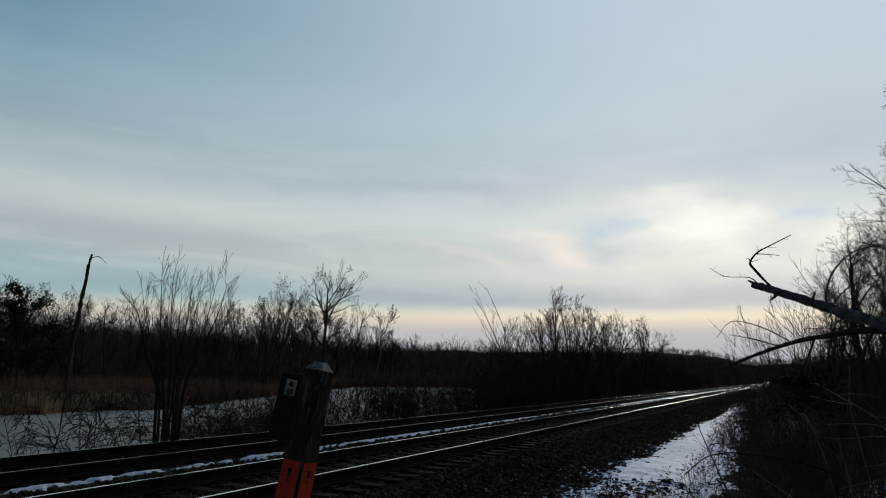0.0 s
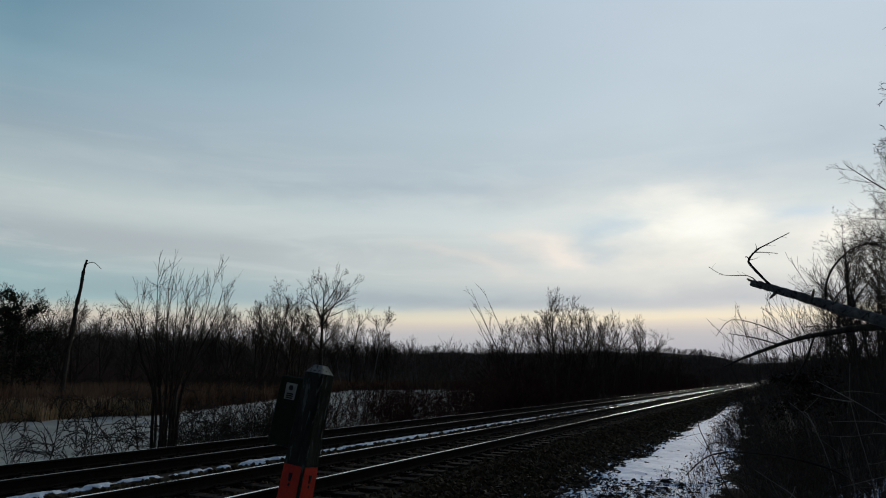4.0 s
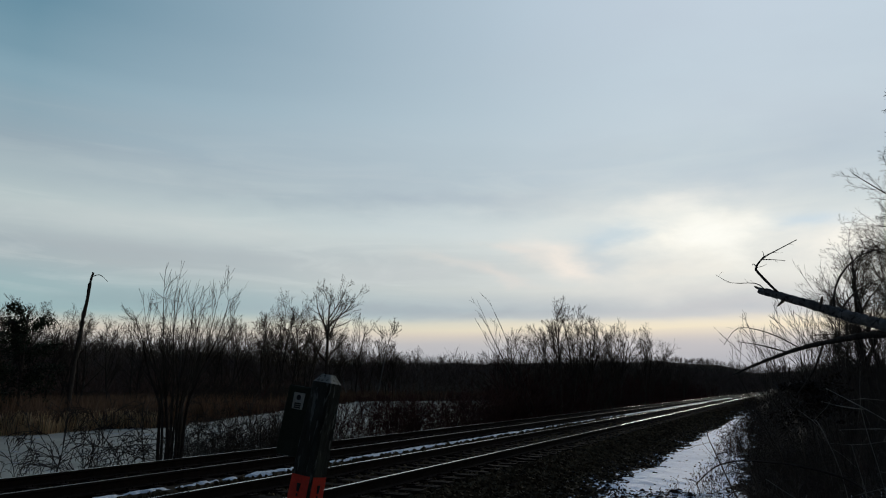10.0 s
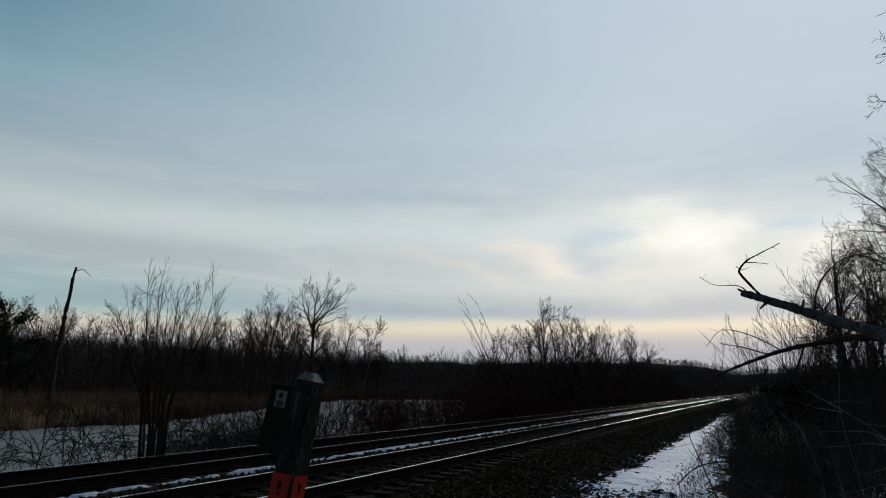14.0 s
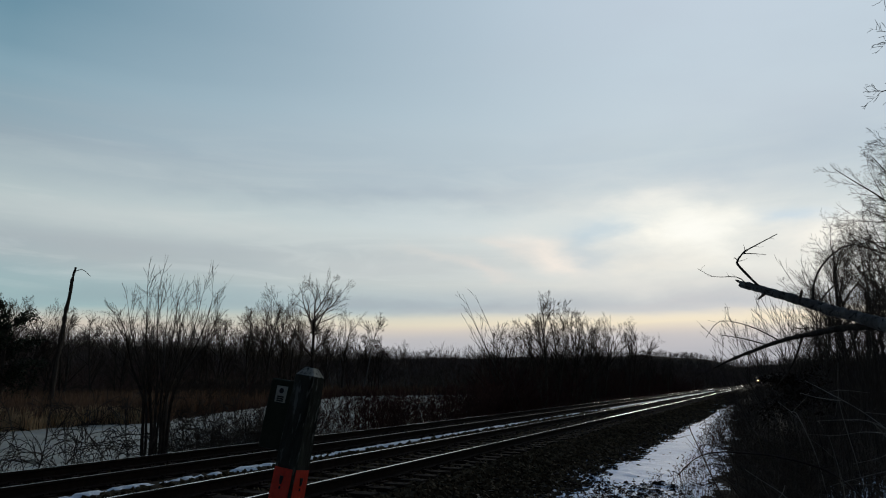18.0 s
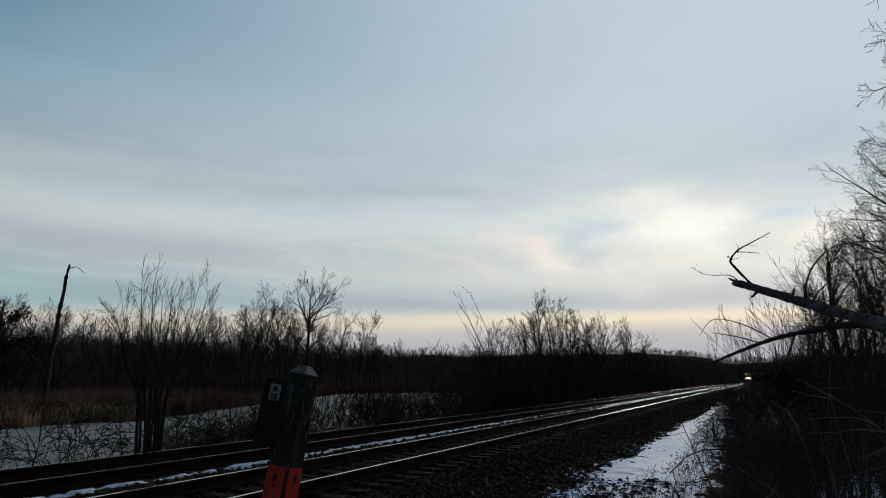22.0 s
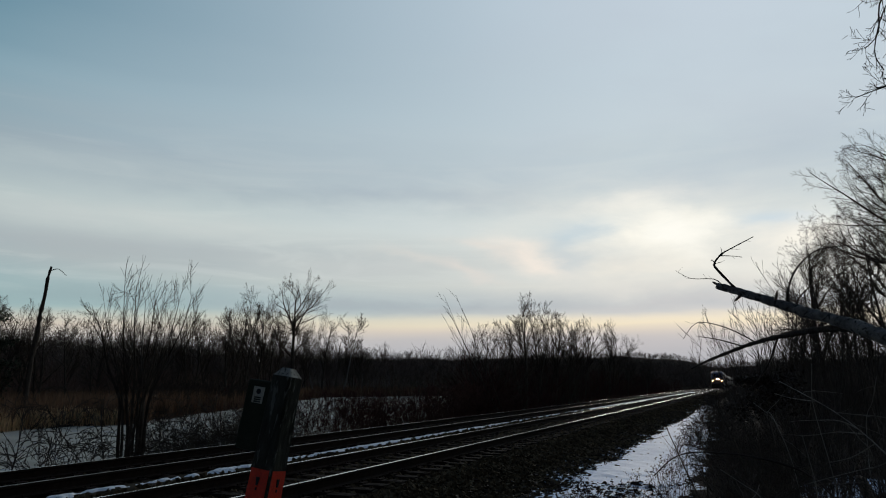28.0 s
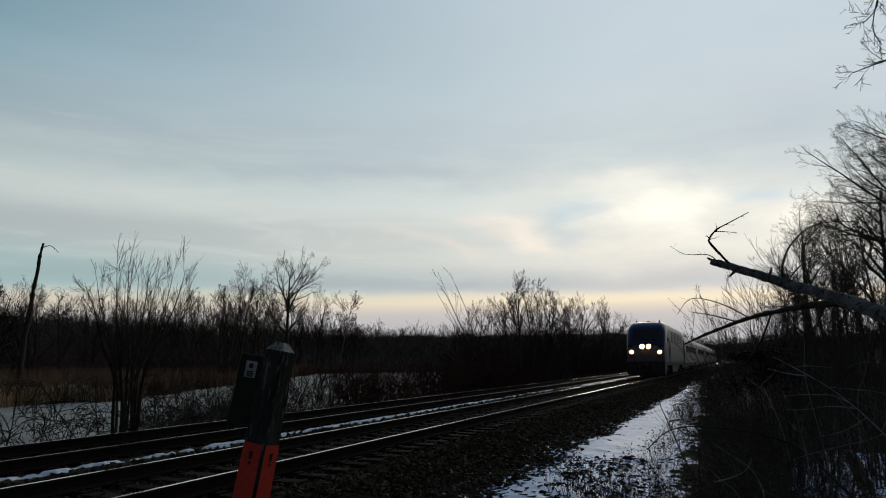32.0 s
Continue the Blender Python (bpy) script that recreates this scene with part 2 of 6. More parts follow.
M = {
    "earth": surface("leaf_litter_earth", (0.022, 0.017, 0.013), (0.042, 0.031, 0.022), 0.6, 1.0, 0.5, 30, c=(0.02, 0.017, 0.014), spec=0.03),
    "ballast": surface("grey_brown_ballast", (0.036, 0.027, 0.017), (0.058, 0.045, 0.028), 3.0, 1.0, 0.9, 22, c=(0.028, 0.023, 0.018), spec=0.03),
    "stone": surface("ballast_stone", (0.045, 0.033, 0.018), (0.105, 0.078, 0.044), 2.5, 1.0, 0.3, 40, per_object=0.5, island=True, spec=0.05),
    # part of the dusk sky's blue is put into the snow's base colour
    "snow": surface("old_snow_sky_tinted", (0.57, 0.72, 0.9), (0.65, 0.79, 0.95), 1.2, 0.6, 0.35, 25, per_object=0.03, spec=0.3),
    "crust": surface("crusted_grey_snow", (0.8, 0.82, 0.82), (0.9, 0.91, 0.9), 2.5, 0.7, 0.5, 30, c=(0.3, 0.32, 0.33), cut=0.6, per_object=0.03, spec=0.2),
    "ice": surface("grey_pond_ice", (0.32, 0.295, 0.235), (0.44, 0.41, 0.325), 0.16, 0.75, 0.08, 3, c=(0.33, 0.35, 0.37), cut=0.6, stretch=(1, 2.5, 1), spec=0.12),
    "tie": surface("tarred_wooden_tie", (0.022, 0.017, 0.013), (0.044, 0.033, 0.025), 5, 1.0, 0.6, 50, stretch=(1, 6, 6), per_object=0.4, spec=0.05),
    "rail_side": surface("rusty_rail", (0.016, 0.011, 0.008), (0.028, 0.018, 0.013), 9, 1.0, 0.3, 60, spec=0.1),
    "rail_head": surface("polished_rail_head", (0.62, 0.62, 0.62), (0.74, 0.74, 0.74), 3, 0.2, 0.01, 60, metal=1.0, per_object=0.03),
    # a slightly darker head, then a much darker brown one
    "rail_duller": surface("dull_rail_head", (0.58, 0.565, 0.55), (0.7, 0.68, 0.66), 3, 0.2, 0.01, 60, metal=0.9, per_object=0.03),
    "rail_brown": surface("brown_rail_head", (0.12, 0.09, 0.07), (0.2, 0.16, 0.13), 4, 0.4, 0.05, 60, metal=0.6, per_object=0.03),
    "bark": surface("grey_brown_bark", (0.052, 0.043, 0.034), (0.098, 0.081, 0.066), 6, 0.95, 0.8, 40, c=(0.022, 0.019, 0.016), stretch=(2, 2, 0.5), per_object=0.25, spec=0.08),
    "twig": surface("brown_twigs", (0.048, 0.037, 0.029), (0.086, 0.067, 0.052), 3, 0.95, 0.2, 30, per_object=0.25, spec=0.08),
    "red_twig": surface("reddish_brush_twigs", (0.065, 0.031, 0.024), (0.105, 0.05, 0.039), 2, 0.95, 0.2, 30, per_object=0.25, spec=0.08),
    "pale_bark": surface("pale_birch_bark", (0.13, 0.118, 0.105), (0.21, 0.195, 0.178), 4, 0.85, 0.5, 30, c=(0.06, 0.05, 0.045), cut=0.66, stretch=(1, 1, 3), spec=0.2),
    "reed": surface("dry_tan_reeds", (0.5, 0.35, 0.2), (0.68, 0.51, 0.31), 0.35, 0.9, 0.2, 12, island=True, per_object=0.35, spec=0.15, through=0.5),
    "bleached": surface("bleached_dead_stalks", (0.17, 0.152, 0.125), (0.28, 0.255, 0.21), 3, 0.85, 0.3, 30, spec=0.2),
    "log": surface("grey_fallen_wood", (0.08, 0.074, 0.066), (0.17, 0.158, 0.143), 9, 0.9, 1.0, 45, c=(0.035, 0.03, 0.026), cut=0.55, spec=0.2),
    "cutwood": surface("broken_wood_end", (0.16, 0.12, 0.085), (0.24, 0.18, 0.13), 20, 0.9, 0.4, 90, spec=0.2),
    "leaf": surface("dead_brown_leaf", (0.026, 0.019, 0.014), (0.055, 0.038, 0.025), 5, 0.85, 0.2, 30, island=True, per_object=0.4, spec=0.2),
    "post_wood": surface("weathered_dark_post", (0.015, 0.0155, 0.011), (0.05, 0.05, 0.037), 17, 0.85, 0.9, 80, c=(0.125, 0.127, 0.105), cut=0.57, stretch=(1, 1, 0.22), spec=0.1),
    "orange": surface("worn_orange_red_panel", (0.85, 0.055, 0.018), (0.7, 0.04, 0.014), 14, 0.5, 0.2, 90, c=(0.2, 0.04, 0.025), cut=0.7, spec=0.4),
    # sky light on the upward faces is put into this paler colour
    "post_top": surface("weathered_skylit_post_top", (0.28, 0.265, 0.21), (0.46, 0.44, 0.36), 25, 0.9, 0.6, 90, c=(0.03, 0.032, 0.026), cut=0.56, spec=0.15),
    "dark_box": surface("dark_green_box", (0.02, 0.023, 0.013), (0.03, 0.033, 0.02), 6, 0.7, 0.2, 60, spec=0.08),
    "white_label": surface("grimy_white_sticker", (0.36, 0.34, 0.26), (0.46, 0.44, 0.34), 30, 0.6, 0.1, 90, c=(0.3, 0.29, 0.26), cut=0.66),
    "black": surface("black_marking", (0.012, 0.012, 0.012), (0.02, 0.02, 0.02), 20, 0.6, 0.1, 90),
    "silver": surface("dull_silver_paint", (0.105, 0.1, 0.095), (0.14, 0.135, 0.128), 1.2, 0.4, 0.06, 30, c=(0.26, 0.25, 0.24), cut=0.64, per_object=0.04, spec=0.5),
    "blue": surface("dark_blue_paint", (0.009, 0.021, 0.062), (0.013, 0.028, 0.08), 2, 0.35, 0.05, 30, spec=0.5, per_object=0.03),
    "steel_dark": surface("grimy_black_steel", (0.018, 0.017, 0.016), (0.035, 0.032, 0.03), 4, 0.6, 0.3, 40, spec=0.3),
    "red_lens": surface("dark_red_lens", (0.2, 0.02, 0.015), (0.26, 0.03, 0.02), 9, 0.25, 0.05, 50, spec=0.5),
    "stripe_red": surface("red_stripe_paint", (0.32, 0.03, 0.03), (0.4, 0.04, 0.04), 3, 0.35, 0.05, 40, spec=0.5),
    "stainless": surface("stainless_steel_car_side", (0.15, 0.148, 0.145), (0.2, 0.198, 0.195), 1.0, 0.42, 0.05, 20, metal=0.7, per_object=0.05, stretch=(1, 1, 6)),
    "glass": surface("dark_tinted_glass", (0.008, 0.009, 0.011), (0.012, 0.013, 0.016), 3, 0.08, 0.0, 20, spec=0.6, per_object=0.02),
    "lamp": glowing("headlight_glow", (1.0, 0.56, 0.2), 40.0),
    "ditch": glowing("ditch_light_glow", (1.0, 0.56, 0.2), 32.0),
    "far_reed": surface("dull_brown_reeds", (0.1, 0.062, 0.041), (0.17, 0.11, 0.072), 0.2, 0.95, 0.2, 12, island=True, per_object=0.35, spec=0.1, through=0.45),
    # lighter than the near twigs: the haze of distance is put into the colour
    "far_twig": surface("hazed_far_twigs", (0.088, 0.07, 0.058), (0.148, 0.118, 0.099), 0.3, 0.95, 0.2, 6, island=True, per_object=0.3, spec=0.08),
    "scrub_twig": surface("reddish_brown_scrub", (0.11, 0.07, 0.055), (0.17, 0.115, 0.09), 0.4, 0.95, 0.2, 6, island=True, per_object=0.35, spec=0.08),
    # front shrubs only: light from the sky behind is put into this colour
    "pale_twig": surface("front_lit_grey_twigs", (0.08, 0.066, 0.052), (0.14, 0.118, 0.094), 3, 0.95, 0.2, 30, per_object=0.35, spec=0.1),
    "conifer": surface("dark_conifer_needles", (0.025, 0.035, 0.02), (0.045, 0.05, 0.03), 4, 0.9, 0.3, 30, island=True, per_object=0.3, spec=0.15),
}


# ---- building helpers ----
def part(name, data, material, parent=None, label=""):
    """Links a mesh or bmesh as one object under a thing or a part."""
    if isinstance(data, bmesh.types.BMesh):
        me = bpy.data.meshes.new(name)
        data.to_mesh(me)
        data.free()
    else:
        me = data
    if material and not me.materials:
        me.materials.append(material)
    ob = new(name, me)
    ob.parent = parent
    if label:
        ob["label"] = label
    return ob


def quads_mesh(name, verts, faces, smooth=True):
    """A mesh of quads (or triangles) from two arrays."""
    verts, faces = np.asarray(verts, np.float32), np.asarray(faces, np.int32)
    used, back = np.unique(faces, return_inverse=True)
    verts, faces = verts[used], back.reshape(faces.shape).astype(np.int32)
    me = bpy.data.meshes.new(name)
    me.vertices.add(len(verts))
    me.vertices.foreach_set("co", verts.ravel())
    n = faces.shape[1]
    me.loops.add(faces.size)
    me.loops.foreach_set("vertex_index", faces.ravel())
    me.polygons.add(len(faces))
    me.polygons.foreach_set("loop_start", np.arange(0, faces.size, n, dtype=np.int32))
    me.polygons.foreach_set("use_smooth", np.full(len(faces), smooth))
    me.update(calc_edges=True)
    return me


def tubes_mesh(name, levels):
    """Tapered tubes: each level is (points m x n x 3, radii m x n, sides)."""
    vs, fs, base = [], [], 0
    for pts, rad, k in levels:
        m, n, _ = pts.shape
        tan = np.gradient(pts, axis=1)
        tan /= np.linalg.norm(tan, axis=2, keepdims=True) + 1e-9
        mean = tan.mean(axis=1, keepdims=True)
        ref = np.where(np.abs(mean[..., 2:3]) > 0.8, np.array([1.0, 0, 0]), np.array([0, 0, 1.0]))
        u = np.cross(tan, ref)
        u /= np.linalg.norm(u, axis=2, keepdims=True) + 1e-9
        v = np.cross(tan, u)
        a = np.arange(k) * 2 * math.pi / k + (np.arange(m)[:, None] * 2.4)
        ca, sa = np.cos(a)[:, None, :, None], np.sin(a)[:, None, :, None]
        ring = pts[:, :, None] + rad[:, :, None, None] * (ca * u[:, :, None] + sa * v[:, :, None])
        vs.append(ring.reshape(-1, 3))
        idx = base + np.arange(m * n * k).reshape(m, n, k)
        nxt = np.roll(idx, -1, axis=2)
        f = np.stack([idx[:, :-1], nxt[:, :-1], nxt[:, 1:], idx[:, 1:]], -1)
        fs.append((f[:, :, :1] if k == 2 else f).reshape(-1, 4))      # the finest far twigs are one strip
        base += m * n * k
    return quads_mesh(name, np.concatenate(vs), np.concatenate(fs))


def sprout(rng, pts, rad, count, n, ratio, angle, up, start, wob, k, thin=0.55, end=0.25, belly=0.0):
    """Child branches along parent tubes: count on each, leaving at about angle degrees."""
    m, pn, _ = pts.shape
    length = np.linalg.norm(np.diff(pts, axis=1), axis=2).sum(1)
    at = start + (1 - start) * (np.arange(count)[None] + rng.random((m, count))) / count
    x = np.clip(at * (pn - 1), 0, pn - 1.001)
    i = x.astype(int)
    w = (x - i)[..., None]
    row = np.arange(m)[:, None]
    p0 = pts[row, i] * (1 - w) + pts[row, i + 1] * w
    r0 = rad[row, i] * (1 - w[..., 0]) + rad[row, i + 1] * w[..., 0]
    tan = pts[row, i + 1] - pts[row, i]
    tan /= np.linalg.norm(tan, axis=2, keepdims=True) + 1e-9
    side = rng.normal(size=(m, count, 3))
    side -= (side * tan).sum(2, keepdims=True) * tan
    side /= np.linalg.norm(side, axis=2, keepdims=True) + 1e-9
    a = np.radians(angle * (0.65 + 0.7 * rng.random((m, count, 1))))
    way = tan * np.cos(a) + side * np.sin(a)
    size = (1 - belly) * (1.1 - 0.55 * at) + belly * (0.4 + 0.75 * np.sin(math.pi * ((at - start) / (1 - start + 1e-6)) ** 0.75))
    ln = (length[:, None] * ratio * size * (0.6 + 0.3 * belly + (0.8 - 0.6 * belly) * rng.random((m, count))))[..., None]
    out = [p0]
    step = ln / (n - 1)
    for _ in range(n - 1):
        way = way + rng.normal(size=way.shape) * wob
        way[..., 2] += up / n
        way /= np.linalg.norm(way, axis=2, keepdims=True)
        out.append(out[-1] + way * step)
    P = np.stack(out, 2).reshape(m * count, n, 3)
    r = (r0 * thin * (0.75 + 0.4 * rng.random((m, count)))).reshape(-1, 1)
    R = r * np.linspace(1, end, n)[None]
    return P, np.maximum(R, 0.0012), k


def stems(rng, count, height, radius, spread, foot=0.15, n=9, wob=0.05, k=6, lean=(0, 0), up=0.35):
    """Trunks or stems that rise from one foot."""
    a = rng.random(count) * 2 * math.pi
    s = spread * (0.3 + 0.9 * rng.random(count)) if count > 1 else np.zeros(1)
    way = np.stack([np.cos(a) * s + lean[0], np.sin(a) * s + lean[1], np.ones(count)], 1)
    way /= np.linalg.norm(way, axis=1, keepdims=True)
    ln = height * (0.75 + 0.3 * rng.random((count, 1))) if count > 1 else np.full((1, 1), height)
    p = np.stack([np.cos(a) * foot * (count > 1), np.sin(a) * foot * (count > 1), np.full(count, -0.15)], 1)
    out = [p]
    for _ in range(n - 1):
        way = way + rng.normal(size=way.shape) * wob
        way[:, 2] += up / n
        way /= np.linalg.norm(way, axis=1, keepdims=True)
        out.append(out[-1] + way * ln / (n - 1))
    P = np.stack(out, 1)
    R = radius * (0.7 + 0.5 * rng.random((count, 1)) if count > 1 else 1.0) * np.linspace(1, 0.22, n)[None] ** 1.0
    return P, R * np.ones((count, 1)), k


def bare_tree(name, label, seed, height, radius, trunks=1, spread=0.2, counts=(9, 6, 5, 4), angles=(48, 45, 42, 40), ratios=(0.5, 0.5, 0.5, 0.5),
              start=0.35, up=0.35, wob=0.12, lean=(0, 0), bark="bark", twig="twig", category="tree", group="bare trees", foot=0.15, fine=1.0, sway=0.05, belly=0.0, rise=0.35, stout=0.55):
    """A leafless tree or bush: trunk with limbs, and a crown of ever finer twigs."""
    rng = np.random.default_rng(seed)
    base = stems(rng, trunks, height, radius, spread, foot, lean=lean, wob=sway, k=8 if trunks == 1 else 6, up=rise)
    lv = [base]
    for d, c in enumerate(counts):
        p, r, _ = lv[-1]
        lv.append(sprout(rng, p, r, c, (7, 5, 4, 3, 3)[d], ratios[d], angles[d], up if d else 1.5 * up, start if d == 0 else 0.2, wob, (5, 4, 3, 3, 3)[d], thin=(stout, 0.5 * (stout + 0.55), 0.55, 0.6, 0.6)[d], end=0.14 if d < 2 else 0.3, belly=belly if d == 0 else 0.0))
    lv = [(p, np.maximum(r, 0.004 * fine * (0.7 if i == len(counts) else 1.0)), k) for i, (p, r, k) in enumerate(lv)]
    root = tagged(new(name), label, category, group)
    if trunks == 1:
        part("trunk", tubes_mesh("trunk", lv[:1]), M[bark], root)
    else:
        p, r, k = lv[0]
        for i in range(trunks):
            part("stem", tubes_mesh("stem", [(p[i:i + 1], r[i:i + 1], k)]), M[bark], root)
    part("crown", tubes_mesh("crown", lv[1:]), M[twig], root)
    return root


def tube(points, radii, sides=8, seed=0, rough=0.0, smooth_steps=4):
    """A rounded, slightly uneven limb along a few corner points."""
    pts, rad = np.array(points, float), np.array(radii, float)
    t = np.linspace(0, len(pts) - 1, (len(pts) - 1) * smooth_steps + 1)
    i = np.clip(t.astype(int), 0, len(pts) - 2)
    u = (t - i)[:, None]
    p0, p1, p2, p3 = pts[np.maximum(i - 1, 0)], pts[i], pts[i + 1], pts[np.minimum(i + 2, len(pts) - 1)]
    P = 0.5 * (2 * p1 + (p2 - p0) * u + (2 * p0 - 5 * p1 + 4 * p2 - p3) * u ** 2 + (3 * p1 - p0 - 3 * p2 + p3) * u ** 3)
    R = np.interp(t, np.arange(len(rad)), rad)
    rng = np.random.default_rng(seed)
    R = R * (1 + rough * rng.normal(size=len(R)))
    P = P + rough * 0.25 * R[:, None] * rng.normal(size=P.shape)
    P = np.concatenate([P[:1], P, P[-1:]])
    R = np.concatenate([[0.0005], R, [0.0005]])
    return P[None], R[None], sides


def put(ob, x, y, z, turn=0.0, size=1.0):
    ob.matrix_basis = pose(x, y, z, 0, 0, turn) @ Matrix.Scale(size, 4)
    return ob


def again(ob, x, y, z, turn=0.0, size=1.0, label=""):
    """Another one of the same kind, elsewhere."""
    c = copy_thing(ob, pose(x, y, z, 0, 0, turn))
    c.scale = (size, size, size)
    if label:
        c["label"] = label
    return c


def smooth(a, b, x):
    t = np.clip((np.asarray(x, float) - a) / (b - a), 0, 1)
    return t * t * (3 - 2 * t)


def box(bm, x0, x1, y0, y1, z0, z1, bevel=0.0):
    vs = [bm.verts.new(p) for p in ((x0, y0, z0), (x1, y0, z0), (x1, y1, z0), (x0, y1, z0), (x0, y0, z1), (x1, y0, z1), (x1, y1, z1), (x0, y1, z1))]
    fs = [bm.faces.new([vs[i] for i in f]) for f in ((3, 2, 1, 0), (4, 5, 6, 7), (0, 1, 5, 4), (1, 2, 6, 5), (2, 3, 7, 6), (3, 0, 4, 7))]
    if bevel:
        bmesh.ops.bevel(bm, geom=list({e for f in fs for e in f.edges}), offset=bevel, segments=2, affect="EDGES", profile=0.5)
    return bm


# ---- the large structure ----
NEAR_X, FAR_X, HALF = -6.49, -9.926, 0.7525     # track centres, and rail from centre


def wobble(x, y, s, seed=0.0):
    """Smooth value noise over the plan, -1 to 1."""
    x, y = np.asarray(x, float) / s, np.asarray(y, float) / s
    return (np.sin(x * 1.7 + 1.3 * np.sin(y * 1.1 + seed) + seed) + np.sin(y * 1.9 + 1.7 * np.sin(x * 0.8 - seed) + 2.1 * seed) + np.sin((x + y) * 3.1 + seed)) / 3


def shore_x(y):
    """The far shore of the pond, by the distance along the track."""
    y = np.asarray(y, float)
    return np.interp(y, [-60, 10, 28, 35, 39, 60, 77, 128, 157, 200], [-44, -43, -43, -44, -42, -52, -60, -83, -66, -40]) + 0.8 * wobble(y, y, 4)


def ground_z(x, y):
    """The lie of the land: rail heads are at 0."""
    x, y = np.asarray(x, float), np.asarray(y, float)
    z = np.full(np.broadcast(x, y).shape, -0.58) + 0.05 * wobble(x, y, 3)
    z = z + smooth(0.5, 12, x) * 0.35 + smooth(14, 60, x) * 3.2 + smooth(40, 400, x) * 8
    left = -0.75 - 1.35 * smooth(-12.6, -15.6, x) + 0.08 * wobble(x, y, 4, 2)
    pond = smooth(0, 1.5, x - shore_x(y)) * smooth(-13.5, -15, x) * smooth(190, 175, y)
    left = left + (1 - pond) * 0.75 * smooth(-14, -17, x)
    far = shore_x(y) - x
    left = left + smooth(10, 90, far) * 2.5 + smooth(50, 200, far) * (5.6 + 1.0 * smooth(-85, -140, x) + 1.6 * wobble(x, y, 23) + 1.2 * wobble(x, y, 7, 1))
    left = left + smooth(180, 420, y) * smooth(-40, -110, x) * 6
    left = left + smooth(46, 64, y) * smooth(-15.2, -18.5, x) * smooth(-0.42 * y, -0.34 * y, x) * smooth(-34, -24, x) * (1.7 + 0.8 * wobble(x, y, 6, 3))
    z = np.where(x < -11.5, left, z)
    bed = (x > -13.2) & (x < -3.4)
    z = np.where(bed, -0.8, z)
    r = np.hypot(x, y)
    return z + smooth(350, 1300, r) * smooth(15, 200, np.abs(x + 8)) * 9 + smooth(1410, 1600, y) * (36 + 4 * wobble(x, y, 60))


def make_ground():
    def lines(lo, hi, near):
        a = [0.0]
        while a[-1] < hi:
            a.append(a[-1] + max(near, 0.06 * abs(a[-1])))
        b = [0.0]
        while b[-1] > lo:
            b.append(b[-1] - max(near, 0.06 * abs(b[-1])))
        return np.array(sorted(set(a + b)))
    xs, ys = lines(-2600, 2600, 0.45), lines(-2600, 2600, 0.8)
    X, Y = np.meshgrid(xs, ys, indexing="ij")
    Z = ground_z(X, Y)
    n, m = X.shape
    i = np.arange(n * m).reshape(n, m)
    f = np.stack([i[:-1, :-1], i[1:, :-1], i[1:, 1:], i[:-1, 1:]], -1).reshape(-1, 4)
    part("ground", quads_mesh("ground", np.stack([X, Y, Z], -1).reshape(-1, 3), f), M["earth"])
    tagged(bpy.data.objects["ground"], "dark leaf-littered earth beside the railway", "ground", kind="structure")


make_ground()


def make_pond():
    ys = np.arange(-80, 191, 2.0)
    xs = np.linspace(0, 1, 24)
    X = (shore_x(ys) - 3)[:, None] * (1 - xs) + -13.6 * xs
    Y = np.repeat(ys[:, None], 24, 1)
    Z = np.full_like(X, -1.6)
    i = np.arange(X.size).reshape(X.shape)
    f = np.stack([i[:-1, :-1], i[:-1, 1:], i[1:, 1:], i[1:, :-1]], -1).reshape(-1, 4)
    ob = part("water", quads_mesh("water", np.stack([X, Y, Z], -1).reshape(-1, 3), f), M["ice"])
    tagged(ob, "frozen grey pond with a dusting of snow", "water", kind="structure")


make_pond()


def bed_z(x, y=0.0):
    """Top of the ballast across the two tracks."""
    x = np.asarray(x, float)
    z = np.interp(x, [-13.4, -12.9, -11.6, -11.2, -8.8, -8.6, -8.2, -7.8, -5.2, -4.9, -3.5, -3.1], [-1.0, -0.85, -0.24, -0.23, -0.23, -0.14, -0.13, -0.22, -0.23, -0.24, -0.56, -0.75])
    return z


def make_ballast():
    xs = np.array([-13.4, -12.9, -12.2, -11.6, -11.2, -10.5, -9.9, -9.3, -8.6, -8.2, -7.9, -7.2, -6.5, -5.8, -5.2, -4.9, -4.4, -3.9, -3.5, -3.1])
    ys = np.concatenate([np.arange(-40, 60, 0.5), np.arange(60, 200, 2.0), np.arange(200, 1500, 20.0)])
    X, Y = np.meshgrid(xs, ys, indexing="ij")
    Z = bed_z(X) + 0.018 * wobble(X, Y, 0.5) - 0.012
    i = np.arange(X.size).reshape(X.shape)
    f = np.stack([i[:-1, :-1], i[1:, :-1], i[1:, 1:], i[:-1, 1:]], -1).reshape(-1, 4)
    ob = part("track_bed", quads_mesh("track_bed", np.stack([X, Y, Z], -1).reshape(-1, 3), f), M["ballast"])
    tagged(ob, "raised bed of dark crushed-stone ballast under two tracks", "ballast", kind="structure")


make_ballast()


